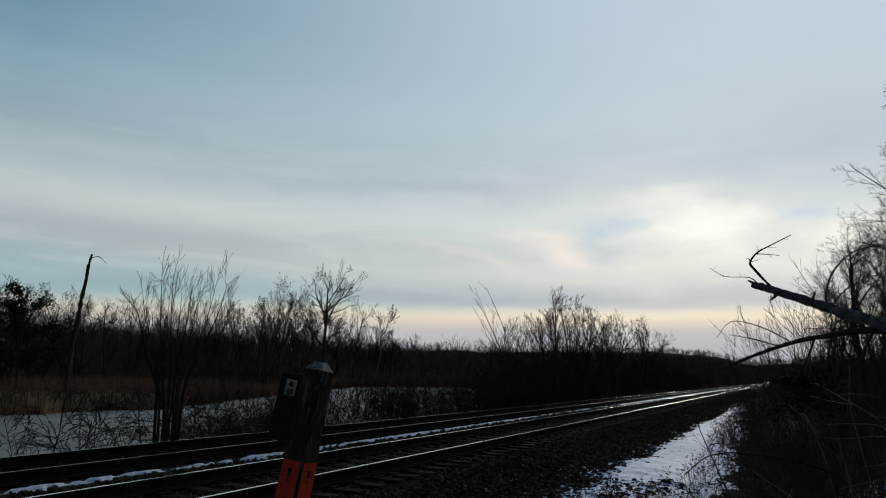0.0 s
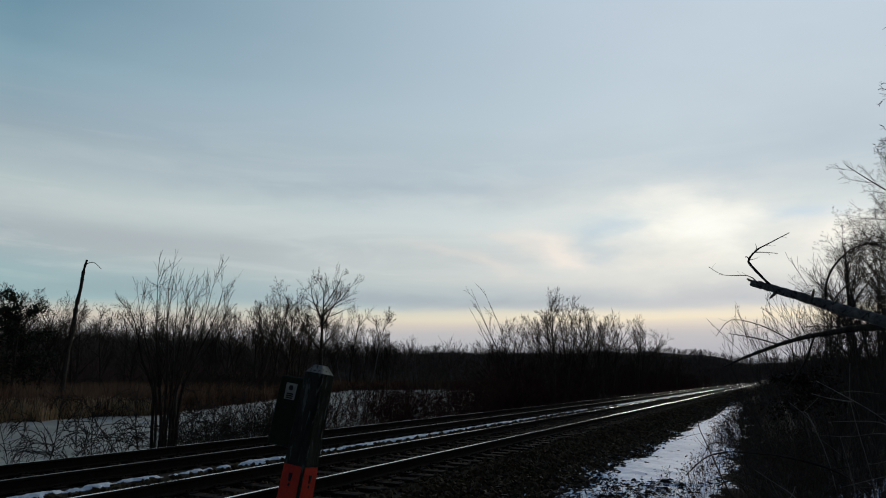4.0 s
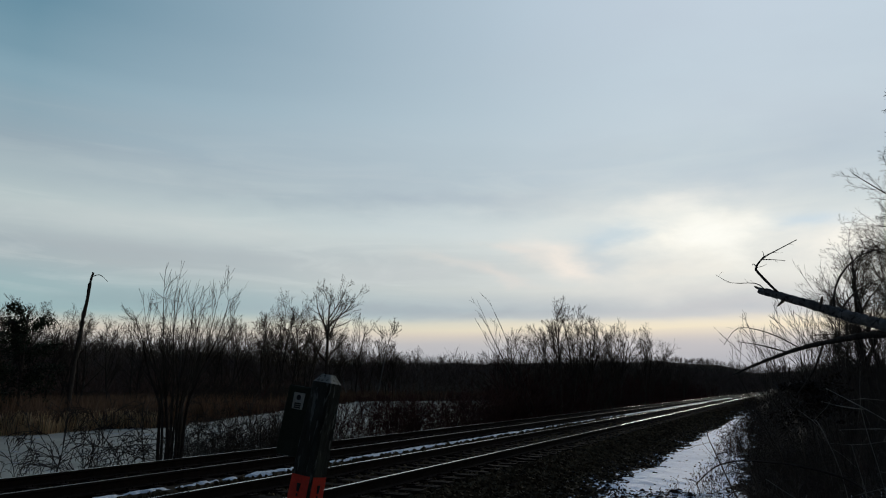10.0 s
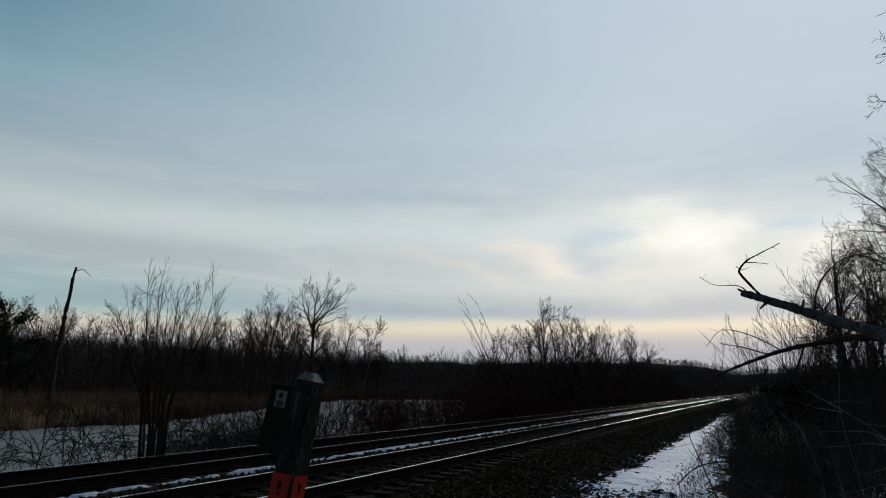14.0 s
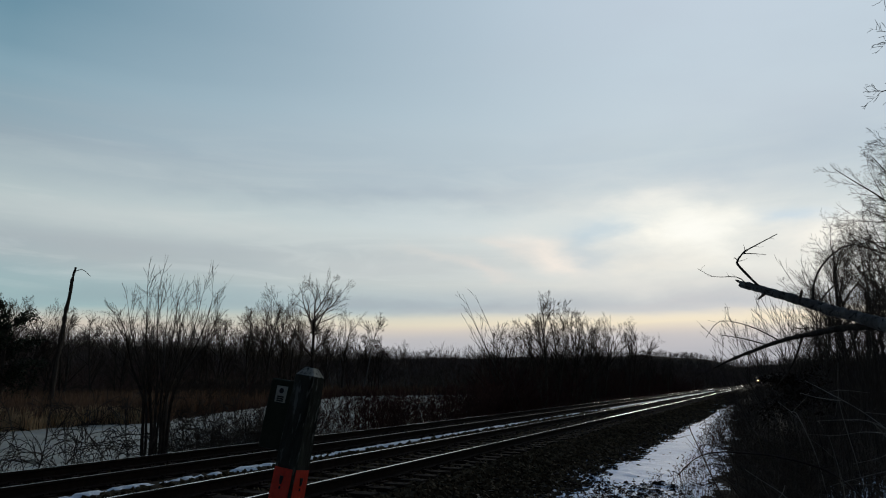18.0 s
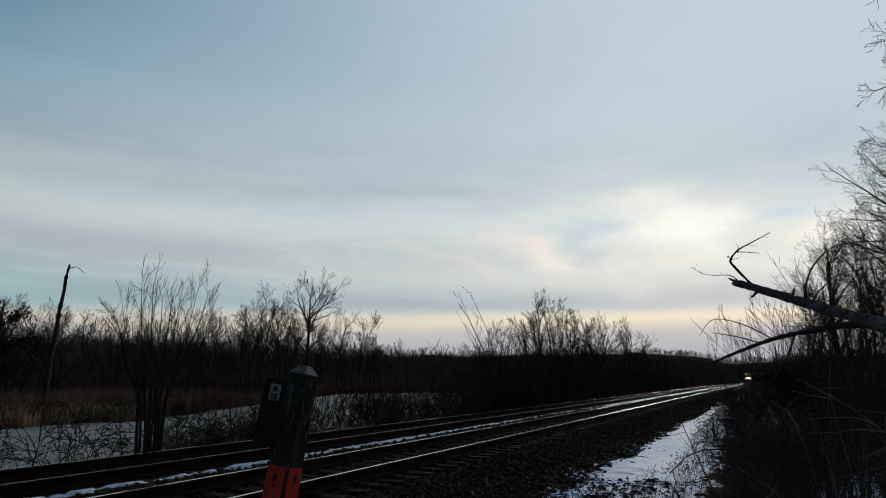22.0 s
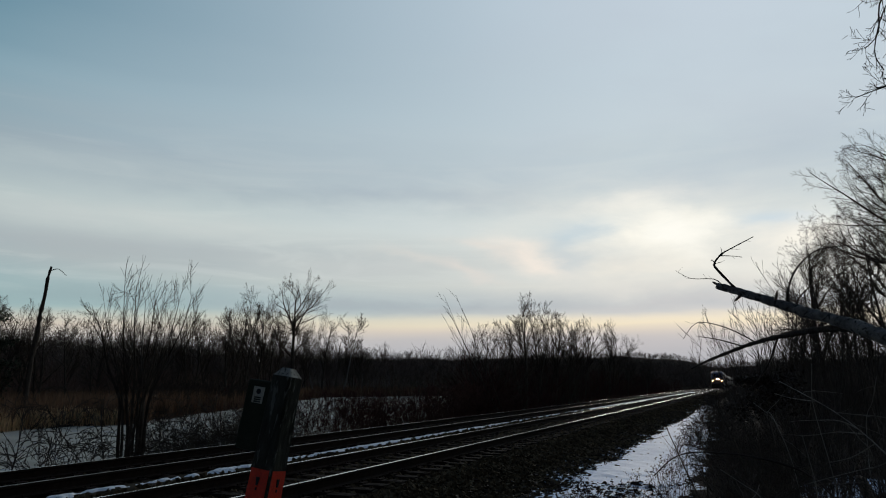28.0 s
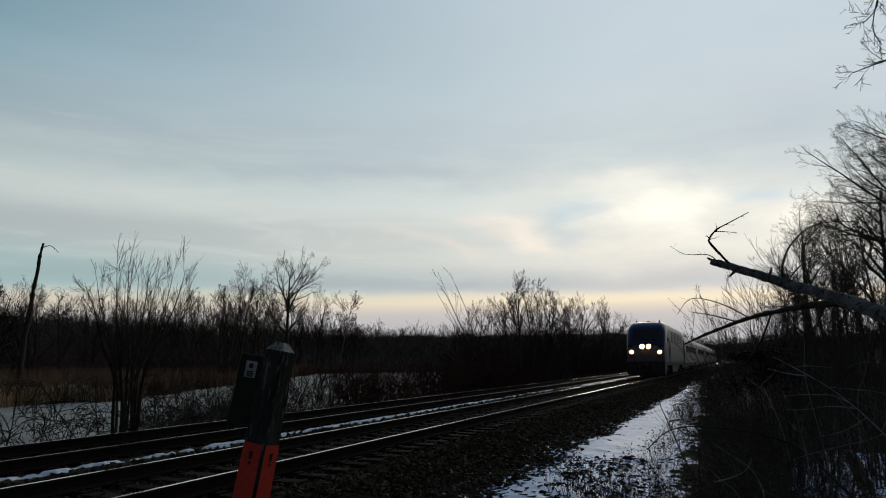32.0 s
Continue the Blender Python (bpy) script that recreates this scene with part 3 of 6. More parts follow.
def make_track(cx, label, heads):
    """A railway track: two rails on wooden ties."""
    root = tagged(new("railway_track"), label, "railway track", "railway tracks")
    root.location = (cx, 0, 0)
    prof = [(-0.07, -0.17), (0.07, -0.17), (0.07, -0.158), (0.012, -0.135), (0.01, -0.05), (0.036, -0.036), (0.036, -0.006), (0.029, -0.002), (0.024, 0.0), (-0.024, 0.0), (-0.029, -0.002),
            (-0.036, -0.006), (-0.036, -0.036), (-0.01, -0.05), (-0.012, -0.135), (-0.07, -0.158)]
    ys = np.concatenate([np.arange(-40, 100, 4.0), np.arange(100, 1500, 25.0)])
    for sx in (HALF, -HALF):
        v = np.array([[(sx + px, y, pz) for px, pz in prof] for y in ys])
        i = np.arange(v.shape[0] * v.shape[1]).reshape(v.shape[:2])
        f = np.stack([i[:-1], np.roll(i, -1, 1)[:-1], np.roll(i, -1, 1)[1:], i[1:]], -1)
        me = quads_mesh("rail", v.reshape(-1, 3), f.reshape(-1, 4), smooth=False)
        me.materials.append(M["rail_side"])
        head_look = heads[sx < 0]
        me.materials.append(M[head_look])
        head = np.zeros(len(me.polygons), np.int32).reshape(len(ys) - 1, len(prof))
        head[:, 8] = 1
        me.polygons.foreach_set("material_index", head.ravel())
        part("rail", me, None, root, {"rail_brown": "steel rail with a dull brown head", "rail_duller": "steel rail with a slightly duller head", "rail_head": "steel rail with a bright worn head and rusty web"}[head_look])
    return root


track_near = make_track(NEAR_X, "railway track with shiny steel rails on dark wooden ties", ("rail_duller", "rail_head"))
track_far = make_track(FAR_X, "farther railway track with steel rails on dark ties", ("rail_brown", "rail_duller"))


# ---- snow ----
def snow_sheet(name, label, xs, ys, depth, kind="structure", material="snow"):
    """A thin snow cover that ends where its depth runs out."""
    X, Y = np.meshgrid(xs, ys, indexing="ij")
    D, base = depth(X, Y)
    Z = base + np.clip(D, -0.05, 0.09)
    keep = D > -0.045
    i = np.arange(X.size).reshape(X.shape)
    ok = keep[:-1, :-1] | keep[1:, :-1] | keep[1:, 1:] | keep[:-1, 1:]
    f = np.stack([i[:-1, :-1], i[1:, :-1], i[1:, 1:], i[:-1, 1:]], -1)[ok]
    used, inv = np.unique(f, return_inverse=True)
    me = quads_mesh(name, np.stack([X, Y, Z], -1).reshape(-1, 3)[used], inv.reshape(-1, 4))
    return tagged(part(name, me, M[material]), label, "snow", kind=kind)


def growing(start, stop, first, rate):
    out = [start]
    while out[-1] < stop:
        out.append(out[-1] + max(first, rate * (out[-1] - start)))
    return np.array(out)


def fine_noise(x, y, seed):
    return 0.5 * wobble(x, y, 0.55, seed) + 0.5 * wobble(x + 3, y, 0.23, seed + 1) + 0.5 * wobble(y, x * 1.3, 0.11, seed + 2)


def strip_depth(X, Y):
    left = -3.66 - 0.05 * smooth(12, 6, Y) + 0.2 * wobble(Y, Y, 2.5)
    right = -1.03 - 0.45 * smooth(12, 6, Y) + 0.35 * wobble(Y, Y, 3.1, 4) - 0.036 * np.maximum(Y - 14, 0)
    edge = np.minimum((X - left) * 0.09, (right - X) * 0.07)
    base = np.maximum(ground_z(X, Y), bed_z(X))
    d = np.minimum(edge, 0.07) + 0.028 * fine_noise(X, Y, 1.0) + 0.008
    return d, base


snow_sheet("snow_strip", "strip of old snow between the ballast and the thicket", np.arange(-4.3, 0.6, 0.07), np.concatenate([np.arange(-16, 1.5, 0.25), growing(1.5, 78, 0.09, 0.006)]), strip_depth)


def between_depth(X, Y):
    mid = -8.46 + 0.06 * wobble(Y, Y, 1.4, 3)
    half = 0.08 + 0.03 * smooth(9, 16, Y) + 0.07 * wobble(Y, Y, 0.8, 5) + 0.07 * wobble(Y, Y, 0.27, 2)
    d = np.minimum((half - np.abs(X - mid)) * 0.45 + 0.03 * fine_noise(X, Y, 6.0) + 0.02 * wobble(X, Y, 0.06, 3), 0.03) + 0.006 * fine_noise(Y, X, 2.0)
    return d, bed_z(X) + 0.0


snow_sheet("snow_ridge", "broken line of snow between the two tracks", np.arange(-8.9, -8.0, 0.03), growing(4.0, 130, 0.035, 0.007), between_depth, material="crust")


def right_patch(X, Y):
    d = 0.08 - 0.06 * np.hypot((X - 2.0) / 1.1, (Y - 13.3) / 2.6) + 0.03 * fine_noise(X, Y, 9.0)
    return d, ground_z(X, Y)


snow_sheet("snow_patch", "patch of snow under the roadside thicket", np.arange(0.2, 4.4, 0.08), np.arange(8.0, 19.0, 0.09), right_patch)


# ---- small scattered stuff ----
def leaf_scatter(name, label, places, size, material, seed, tilt=0.7, kind="stuff", category="leaves"):
    """Folded dead leaves lying or hanging at many places."""
    rng = np.random.default_rng(seed)
    n = len(places)
    a = rng.random(n) * 2 * math.pi
    s = size * (0.6 + 0.8 * rng.random(n))
    u = np.stack([np.cos(a), np.sin(a), rng.normal(0, tilt, n)], 1)
    u /= np.linalg.norm(u, axis=1, keepdims=True)
    v = np.cross(u, rng.normal(0, 0.5, (n, 3)) + np.array([0, 0, 1.0]))
    v /= np.linalg.norm(v, axis=1, keepdims=True)
    w = np.cross(u, v)
    P = np.asarray(places)
    S = s[:, None]
    tip, tail = P + u * S, P - u * S
    out, fold = v * S * 0.42, w * S * (0.06 + 0.2 * rng.random((n, 1)))
    back, fore = P - u * S * 0.45, P + u * S * 0.4
    vs = np.stack([tail, back - out + fold, fore - out * 0.8 + fold, tip, fore + out * 0.8 + fold, back + out + fold], 1).reshape(-1, 3)
    b = np.arange(n)[:, None] * 6
    f = np.concatenate([b + np.array([[0, 1, 2, 3]]), b + np.array([[0, 3, 4, 5]])])
    return part(name, quads_mesh(name, vs, f, smooth=False), material), label, category, kind


rng = np.random.default_rng(11)
n = 2000
lx, ly = rng.uniform(-4.2, 0.5, n), 2 + 40 * rng.random(n) ** 1.6
lx = np.where(rng.random(n) < 0.88, np.where(rng.random(n) < 0.5, -3.6 + 0.3 * rng.normal(size=n), -0.9 + 0.5 * rng.normal(size=n)), lx)
ob, *tags = leaf_scatter("fallen_leaves", "scattered dead brown leaves lying on the snow", np.stack([lx, ly, np.maximum(ground_z(lx, ly), bed_z(lx)) + 0.075], 1), 0.05, M["leaf"], 12, tilt=0.1)
tagged(ob, tags[0], tags[1], kind=tags[2])

n = 4100
ly = np.where(np.arange(n) < 3400, 3.5 + 40 * rng.random(n) ** 2.0, 6.0 + 8 * rng.random(n))
lx = np.where(np.arange(n) < 3400, -3.64 - 0.05 * smooth(12, 6, ly) + 0.2 * wobble(ly, ly, 2.5) + 0.2 * rng.normal(size=n), -2.1 + 0.5 * wobble(ly, ly, 0.9) + 0.5 * rng.normal(size=n))
ob, *tags = leaf_scatter("leaf_clumps", "dark clumps of wet leaves along the edge of the snow", np.stack([lx, ly, strip_depth(lx, ly)[1] + np.clip(strip_depth(lx, ly)[0], -0.02, 0.09) + 0.012], 1), 0.062, M["leaf"], 13, tilt=0.12)
tagged(ob, tags[0], tags[1], kind=tags[2])


def reeds(name, label, count, where, low, high, seed, width=0.035, material="reed"):
    """Upright dry blades, each a narrow folded leaf."""
    rng = np.random.default_rng(seed)
    x, y = where(rng, count)
    z = np.maximum(ground_z(x, y), -1.6)
    h = low + (high - low) * rng.random(count) ** 1.4
    a = rng.random(count) * math.pi
    dx, dy = np.cos(a) * width, np.sin(a) * width
    lean = rng.normal(0, 0.13, (count, 2)) * h[:, None]
    foot = np.stack([x, y, z - 0.1], 1)
    side = np.stack([dx, dy, 0 * x], 1)
    mid = foot + np.stack([lean[:, 0] * 0.4, lean[:, 1] * 0.4, h * 0.6], 1)
    top = foot + np.stack([lean[:, 0], lean[:, 1], h], 1)
    vs = np.stack([foot - side, foot + side, mid + side * 0.9, mid - side * 0.9, top + side * 0.35, top - side * 0.35], 1).reshape(-1, 3)
    b = np.arange(count)[:, None] * 6
    f = np.concatenate([b + np.array([[0, 1, 2, 3]]), b + np.array([[3, 2, 4, 5]])])
    return tagged(part(name, quads_mesh(name, vs, f), M[material]), label, "reeds", kind="stuff")


def on_shore(y0, y1, back):
    def where(rng, n):
        y = rng.uniform(y0, y1, n)
        return shore_x(y) + 0.6 - back * rng.random(n) ** 1.5, y
    return where


reeds("reed_bed", "belt of dry tan reeds along the frozen pond", 12000, on_shore(12, 38, 5), 0.7, 1.25, 21, 0.02)
reeds("brown_reed_bed", "taller dull brown reeds behind the tan ones", 17000, on_shore(12, 60, 30), 1.3, 2.3, 23, 0.026, "far_reed")
reeds("reed_edge_far", "dull tan reeds at the far edge of the ice", 12000, on_shore(38, 178, 9), 1.0, 1.6, 24, 0.04, "far_reed")
reeds("reed_bed_far", "farther belt of dry tan reeds beyond the ice", 12000, on_shore(58, 178, 40), 1.0, 2.2, 22, 0.045, "far_reed")


# ---- trees and bushes ----
def far_woods(name, label, seed, count, where, low, high, twigs=True, radius=0.011, material="twig", per=4, spread=0.1, wob=0.07, limbs=8, start=0.3, reach=0.42, least=0.011, skyline=None):
    """Many leafless trees far off, in one mesh; skyline: the elevation, in degrees, that their tops keep below."""
    rng = np.random.default_rng(seed)
    x, y = where(rng, count)
    h = rng.uniform(low, high, count)
    if skyline:
        cap = np.tan(np.radians(np.where(x < -0.19 * y, skyline + 1.2, skyline)))
        h = np.clip((1.35 + np.hypot(x, y) * cap - ground_z(x, y)) * rng.uniform(0.6, 1.0, count), 1.0, h)
    P, R, _ = stems(rng, count, 1.0, 1.0, spread, 0.0, n=5, wob=wob, k=3, up=0.2)
    P = P * h[:, None, None]
    R = radius * h[:, None] * np.linspace(1, 0.25, 5)[None] * rng.uniform(0.6, 1.3, (count, 1))
    P = P + np.stack([x, y, ground_z(x, y)], 1)[:, None]
    lv = [(P, R, 3)]
    lv.append(sprout(rng, P, R, limbs, 3, reach, 42, 0.5, start, 0.12, 3, belly=0.6))
    if twigs:
        lv.append(sprout(rng, lv[1][0], lv[1][1], per, 2, 0.75, 36, 0.4, 0.25, 0.12, 2, thin=0.8))
    lv = [(p, np.maximum(r, least), k) for p, r, k in lv]
    return tagged(part(name, tubes_mesh(name, lv), M[material]), label, "woods", kind="stuff")


def sector(az0, az1, d0, d1, power=1.0, clear=True):
    """Places between two bearings from the track's line, well away from the tracks."""
    def where(rng, n):
        a = np.radians(rng.uniform(az0, az1, n))
        d = d0 + (d1 - d0) * rng.random(n) ** power
        x, y = np.sin(a) * d, np.cos(a) * d
        if clear:
            x = np.where((x > -17) & (x < -8), -17 - 12 * rng.random(n), x)
            x = np.where((x >= -8) & (x < 3.5), 3.5 + 8 * rng.random(n), x)
        wet = (x > shore_x(y) - 4) & (x < -18) & (y < 185)
        return np.where(wet, shore_x(y) - 4 - 30 * rng.random(n), x), y
    return where


far_woods("far_woods", "dark leafless woods beyond the pond", 31, 520, sector(-66, -32, 95, 200), 8.5, 12.5, radius=0.008, per=5, spread=0.25, wob=0.13, least=0.018, material="far_twig")
far_woods("far_woods_ridge", "leafless woods on the low ridge behind the pond", 32, 1050, sector(-66, -14, 160, 300), 7, 12, radius=0.008, per=5, spread=0.25, wob=0.13, least=0.026, material="far_twig")
far_woods("far_woods_trunks", "pale slender trunks at the edge of the far woods", 33, 70, sector(-36, -20, 165, 230), 7, 10, False, 0.012, "pale_bark")
far_woods("woods_at_horizon", "distant leafless woods closing the view along the tracks", 38, 2300, sector(-28, 10, 1440, 1650, 1.0, False), 8, 15, True, 0.02, per=3, spread=0.35, wob=0.15, limbs=7, start=0.1, reach=0.55, least=0.12, material="far_twig")
far_woods("ridge_crest_woods", "dense leafless woods on the crest behind the pond", 40, 620, sector(-66, -14, 215, 330), 7, 11, True, 0.009, per=6, limbs=10, spread=0.25, wob=0.13, least=0.034, material="far_twig")
far_woods("woods_on_hills", "distant leafless woods on the low hills", 47, 800, sector(-26, 9, 600, 1350), 11, 19, True, 0.014, per=3, spread=0.3, wob=0.14, start=0.12, reach=0.5, least=0.07, material="far_twig", skyline=2.1)
far_woods("woods_along_track", "leafless woods flanking the tracks far ahead", 34, 760, sector(-13, 5, 170, 620, 1.2), 7, 14, radius=0.008, per=5, spread=0.3, wob=0.14, start=0.12, reach=0.5, least=0.03, material="far_twig", skyline=1.7)
far_woods("woods_roadside", "leafless woods behind the roadside thicket", 35, 80, sector(0, 14, 50, 170), 5, 9)
far_woods("scrub_beyond_pond", "low dark scrub behind the reed belt", 36, 1150, sector(-66, -22, 72, 150), 2.2, 5.8, True, 0.01, "scrub_twig", spread=0.55, wob=0.18, limbs=11, start=0.05, least=0.012)



def beyond(az, back):
    """A place on the bearing az (degrees from the track's line), some way behind the pond's far shore."""
    d = 30.0
    while math.sin(radians(az)) * d > float(shore_x(math.cos(radians(az)) * d)) - 1.0 and d < 240:
        d += 1.0
    d += back
    return math.sin(radians(az)) * d, math.cos(radians(az)) * d, d


def along_shore(az0, az1, back):
    """Places on the far shore between two bearings."""
    def where(rng, n):
        spots = [beyond(a, back * rng.random()) for a in rng.uniform(az0, az1, n)]
        return np.array([q[0] for q in spots]), np.array([q[1] for q in spots])
    return where


far_woods("shore_scrub", "dark leafless scrub on the far shore before the reeds", 49, 260, along_shore(-45.5, -35.0, 6.0), 1.8, 3.8, True, 0.012, "twig", per=6, spread=0.5, wob=0.18, limbs=13, start=0.04, least=0.016)


def beside(x0, x1, y0, y1):
    def where(rng, n):
        return rng.uniform(x0, x1, n), y0 + (y1 - y0) * rng.random(n) ** 1.3
    return where


def by_far_track(rng, n):
    x, y = beside(-25, -13.6, 38, 175)(rng, n)
    return np.maximum(x, -0.36 * y), y


far_woods("trackside_thicket", "dense dark leafless thicket along the far track", 37, 680, by_far_track, 1.8, 5.0, True, 0.007, "red_twig", per=5, spread=0.6, wob=0.2, limbs=12, start=0.04)

far_woods("brush_along_track", "dense leafless brush beside the far track far ahead", 48, 520, beside(-24, -13.4, 150, 720), 2.5, 6.0, True, 0.012, "far_twig", per=4, spread=0.5, wob=0.18, limbs=9, start=0.04, least=0.025, skyline=1.3)
# out of view: woods added to shut off sky light from the right and behind
far_woods("woods_behind", "unseen leafless woods added beside and behind the onlooker to block the sky", 44, 330, beside(3.0, 30, -45, 7), 5, 10, True, 0.014, per=4, spread=0.2)
far_woods("roadside_thicket", "dark leafless thicket along the near track far ahead", 39, 170, beside(1.6, 6.0, 62, 300), 2.0, 5.0, True, 0.012, spread=0.4, wob=0.16)
far_woods("roadside_brush", "low leafless brush beside the near track far ahead", 45, 260, beside(-2.7, 1.8, 45, 260), 0.8, 1.5, True, 0.014, spread=0.5, wob=0.16)


def bank_bush():
    """A many-stemmed bush: stems that rise together and fan out above the height of a man."""
    rng = np.random.default_rng(17)
    root = tagged(new("bare_bush"), "tall leafless many-stemmed bush on the pond bank", "bush", "bank bushes")
    root.matrix_basis = pose(-13.15, 12.55, -0.85, 0, 0, 46) @ Matrix.Diagonal((0.95, 0.95, 0.94, 1))
    # stem by stem: the foot, the place where it bends outwards, and the tip, across the bank
    for foot, bend, tip, top, r in ((-0.3, -0.4, -1.12, 4.0, 0.05), (-0.26, -0.34, -0.95, 4.35, 0.04), (-0.2, -0.24, -0.5, 4.75, 0.05), (-0.14, -0.26, -0.3, 4.3, 0.035), (-0.06, -0.1, -0.22, 4.7, 0.05), (-0.02, 0.02, 0.0, 4.6, 0.04),
                                    (0.05, 0.02, 0.24, 4.4, 0.045), (0.08, 0.1, 0.42, 4.3, 0.035), (0.12, 0.14, 0.82, 4.6, 0.05), (0.18, 0.26, 1.06, 4.5, 0.05), (0.15, 0.28, 1.32, 4.15, 0.035), (0.2, 0.16, 0.55, 3.9, 0.03)):
        deep = rng.normal(0, 0.2, 3)
        pts = [(foot, deep[0] * 0.5, -0.2), (foot * 0.8 + bend * 0.2 + rng.normal(0, 0.03), deep[0] * 0.5, 0.9), (bend, deep[1], 1.9), (0.7 * bend + 0.3 * tip + rng.normal(0, 0.05), deep[1] * 1.5, 2.7), (0.25 * bend + 0.75 * tip, deep[2] * 2.0, 3.6), (tip, deep[2] * 2.6, top)]
        main = tube(pts, [r, r * 0.85, r * 0.66, r * 0.46, r * 0.24, 0.004], 7, 3, 0.05, 4)
        lv = [main]
        for c, n, ratio, ang, start, k in ((13, 7, 0.22, 22, 0.36, 4), (6, 5, 0.55, 20, 0.1, 3)):
            q, w, _ = sprout(rng, lv[-1][0], lv[-1][1], c, n, ratio, ang, 0.2, start, 0.05, k, thin=0.6, end=0.3)
            lv.append((q, np.maximum(w, 0.0036), k))
        low = sprout(rng, main[0], main[1], 3, 6, 0.2, 55, 0.15, 0.1, 0.14, 4, thin=0.25)
        lv += [low, sprout(rng, low[0], low[1], 4, 4, 0.4, 40, 0.1, 0.2, 0.12, 3)]
        part("stem", tubes_mesh("stem", lv), M["bark"], root)


bank_bush()

# templates, each standing at its own place
def stand(tree, az, el, back, turn, height, label=""):
    """A copy behind the pond that reaches up to the elevation el, in degrees."""
    x, y, d = beyond(az, back)
    z = max(float(ground_z(x, y)), -1.5)
    return again(tree, x, y, z - 0.2, turn, (1.35 + d * math.tan(radians(el)) - z) / height, label)


def move(tree, az, el, back, turn, height):
    x, y, d = beyond(az, back)
    z = max(float(ground_z(x, y)), -1.5)
    return put(tree, x, y, z - 0.2, turn, (1.35 + d * math.tan(radians(el)) - z) / height)


tree_round = move(bare_tree("bare_tree", "tall leafless tree with a rounded crown behind the pond", 5, 13.6, 0.34, counts=(12, 9, 8, 6), angles=(42, 36, 34, 32), ratios=(0.46, 0.44, 0.42, 0.48), start=0.38, fine=2.3, wob=0.09, sway=0.03, belly=0.5, up=0.14, stout=0.8), -35.1, 8.1, 4, 30, 16.0)
tree_slim = move(bare_tree("bare_tree", "slim leafless tree at the wood's edge", 6, 11, 0.17, counts=(12, 8, 6, 3), angles=(34, 34, 32, 30), ratios=(0.44, 0.44, 0.48, 0.5), start=0.3, fine=1.9, wob=0.08, sway=0.04, belly=0.25, up=0.14, stout=0.75), -38.8, 6.9, 8, 10, 12.5)
tree_wide = put(bare_tree("bare_tree", "leafless tree with a spreading crown beside the tracks", 8, 11, 0.2, counts=(15, 10, 8, 6), angles=(48, 40, 38, 36), ratios=(0.44, 0.42, 0.4, 0.44), start=0.26, fine=0.95, wob=0.11, belly=0.5, up=0.16, stout=0.65), 8.6, 40.0, -0.3, 60, 1.17)
again(tree_wide, 10.6, 42.0, -0.2, 170, 1.3)
again(tree_wide, 9.2, 45.0, -0.2, 100, 1.25)
again(tree_wide, 4.0, 41.0, -0.4, 285, 0.8)
tree_twin = put(bare_tree("bare_tree", "leafless tree with several stems beside the tracks", 9, 9.0, 0.15, trunks=3, spread=0.2, counts=(9, 7, 6, 3), angles=(34, 34, 32, 30), ratios=(0.42, 0.44, 0.46, 0.5), start=0.25, fine=2.0, wob=0.08, belly=0.2, up=0.14, stout=0.75), -15.6, 52.9, -1.0, 0, 0.85)
tree_wood = put(bare_tree("bare_tree", "leafless woodland tree with fine dense twigs", 14, 11, 0.14, counts=(13, 8, 7, 6), angles=(46, 40, 38, 36), ratios=(0.42, 0.42, 0.42, 0.46), start=0.3, fine=0.75, wob=0.13, sway=0.04, belly=0.6, up=0.14, stout=0.55), 2.75, 27.6, -0.5, 165, 0.56)
birch = move(bare_tree("birch_tree", "leaning pale-barked tree at the reed edge", 12, 9.5, 0.12, counts=(9, 5, 4, 3), angles=(46, 36, 34, 34), ratios=(0.34, 0.5, 0.5, 0.6), start=0.55, belly=0.7, wob=0.08, lean=(0.16, 0.05), fine=3.5, bark="pale_bark"), -31.2, 4.8, 4, 0, 9.6)
stand(birch, -33.4, 4.4, 10, 200, 9.6)
for i, (tree, az, el, back) in enumerate(((tree_slim, -32.8, 5.4, 5), (tree_twin, -37.2, 5.0, 6), (tree_slim, -36.3, 4.6, 12), (tree_twin, -40.1, 4.9, 4), (tree_slim, -41.6, 4.7, 9), (tree_twin, -42.8, 4.5, 14), (tree_slim, -43.9, 4.9, 18),
                                          (tree_twin, -45.6, 4.3, 20), (tree_slim, -47.2, 4.0, 16), (tree_twin, -49.3, 4.3, 20), (tree_slim, -51.0, 4.6, 12), (tree_twin, -53.0, 4.4, 14), (tree_slim, -54.2, 5.2, 18), (tree_twin, -55.4, 5.0, 15),
                                          (tree_slim, -56.4, 5.1, 22), (tree_twin, -57.8, 5.2, 16), (tree_slim, -59.5, 5.6, 20), (tree_twin, -39.4, 5.4, 12), (tree_slim, -34.2, 4.2, 8), (tree_twin, -29.8, 3.2, 12), (tree_slim, -27.6, 3.0, 16), (tree_twin, -38.2, 5.2, 10), (tree_slim, -37.6, 4.8, 16), (tree_twin, -36.7, 5.4, 9), (tree_twin, -34.6, 4.0, 14), (tree_slim, -33.0, 3.8, 18), (tree_twin, -32.0, 3.6, 20), (tree_slim, -31.0, 3.4, 14), (tree_twin, -30.4, 3.2, 18))):
    stand(tree, az, el, back, i * 67, {tree_slim: 12.5, tree_twin: 9.5}[tree], "leafless tree rising from the scrub beyond the pond")
stand(tree_wide, -62.9, 12.2, 6, 200, 12.0, "large leafless tree on the reed shore")

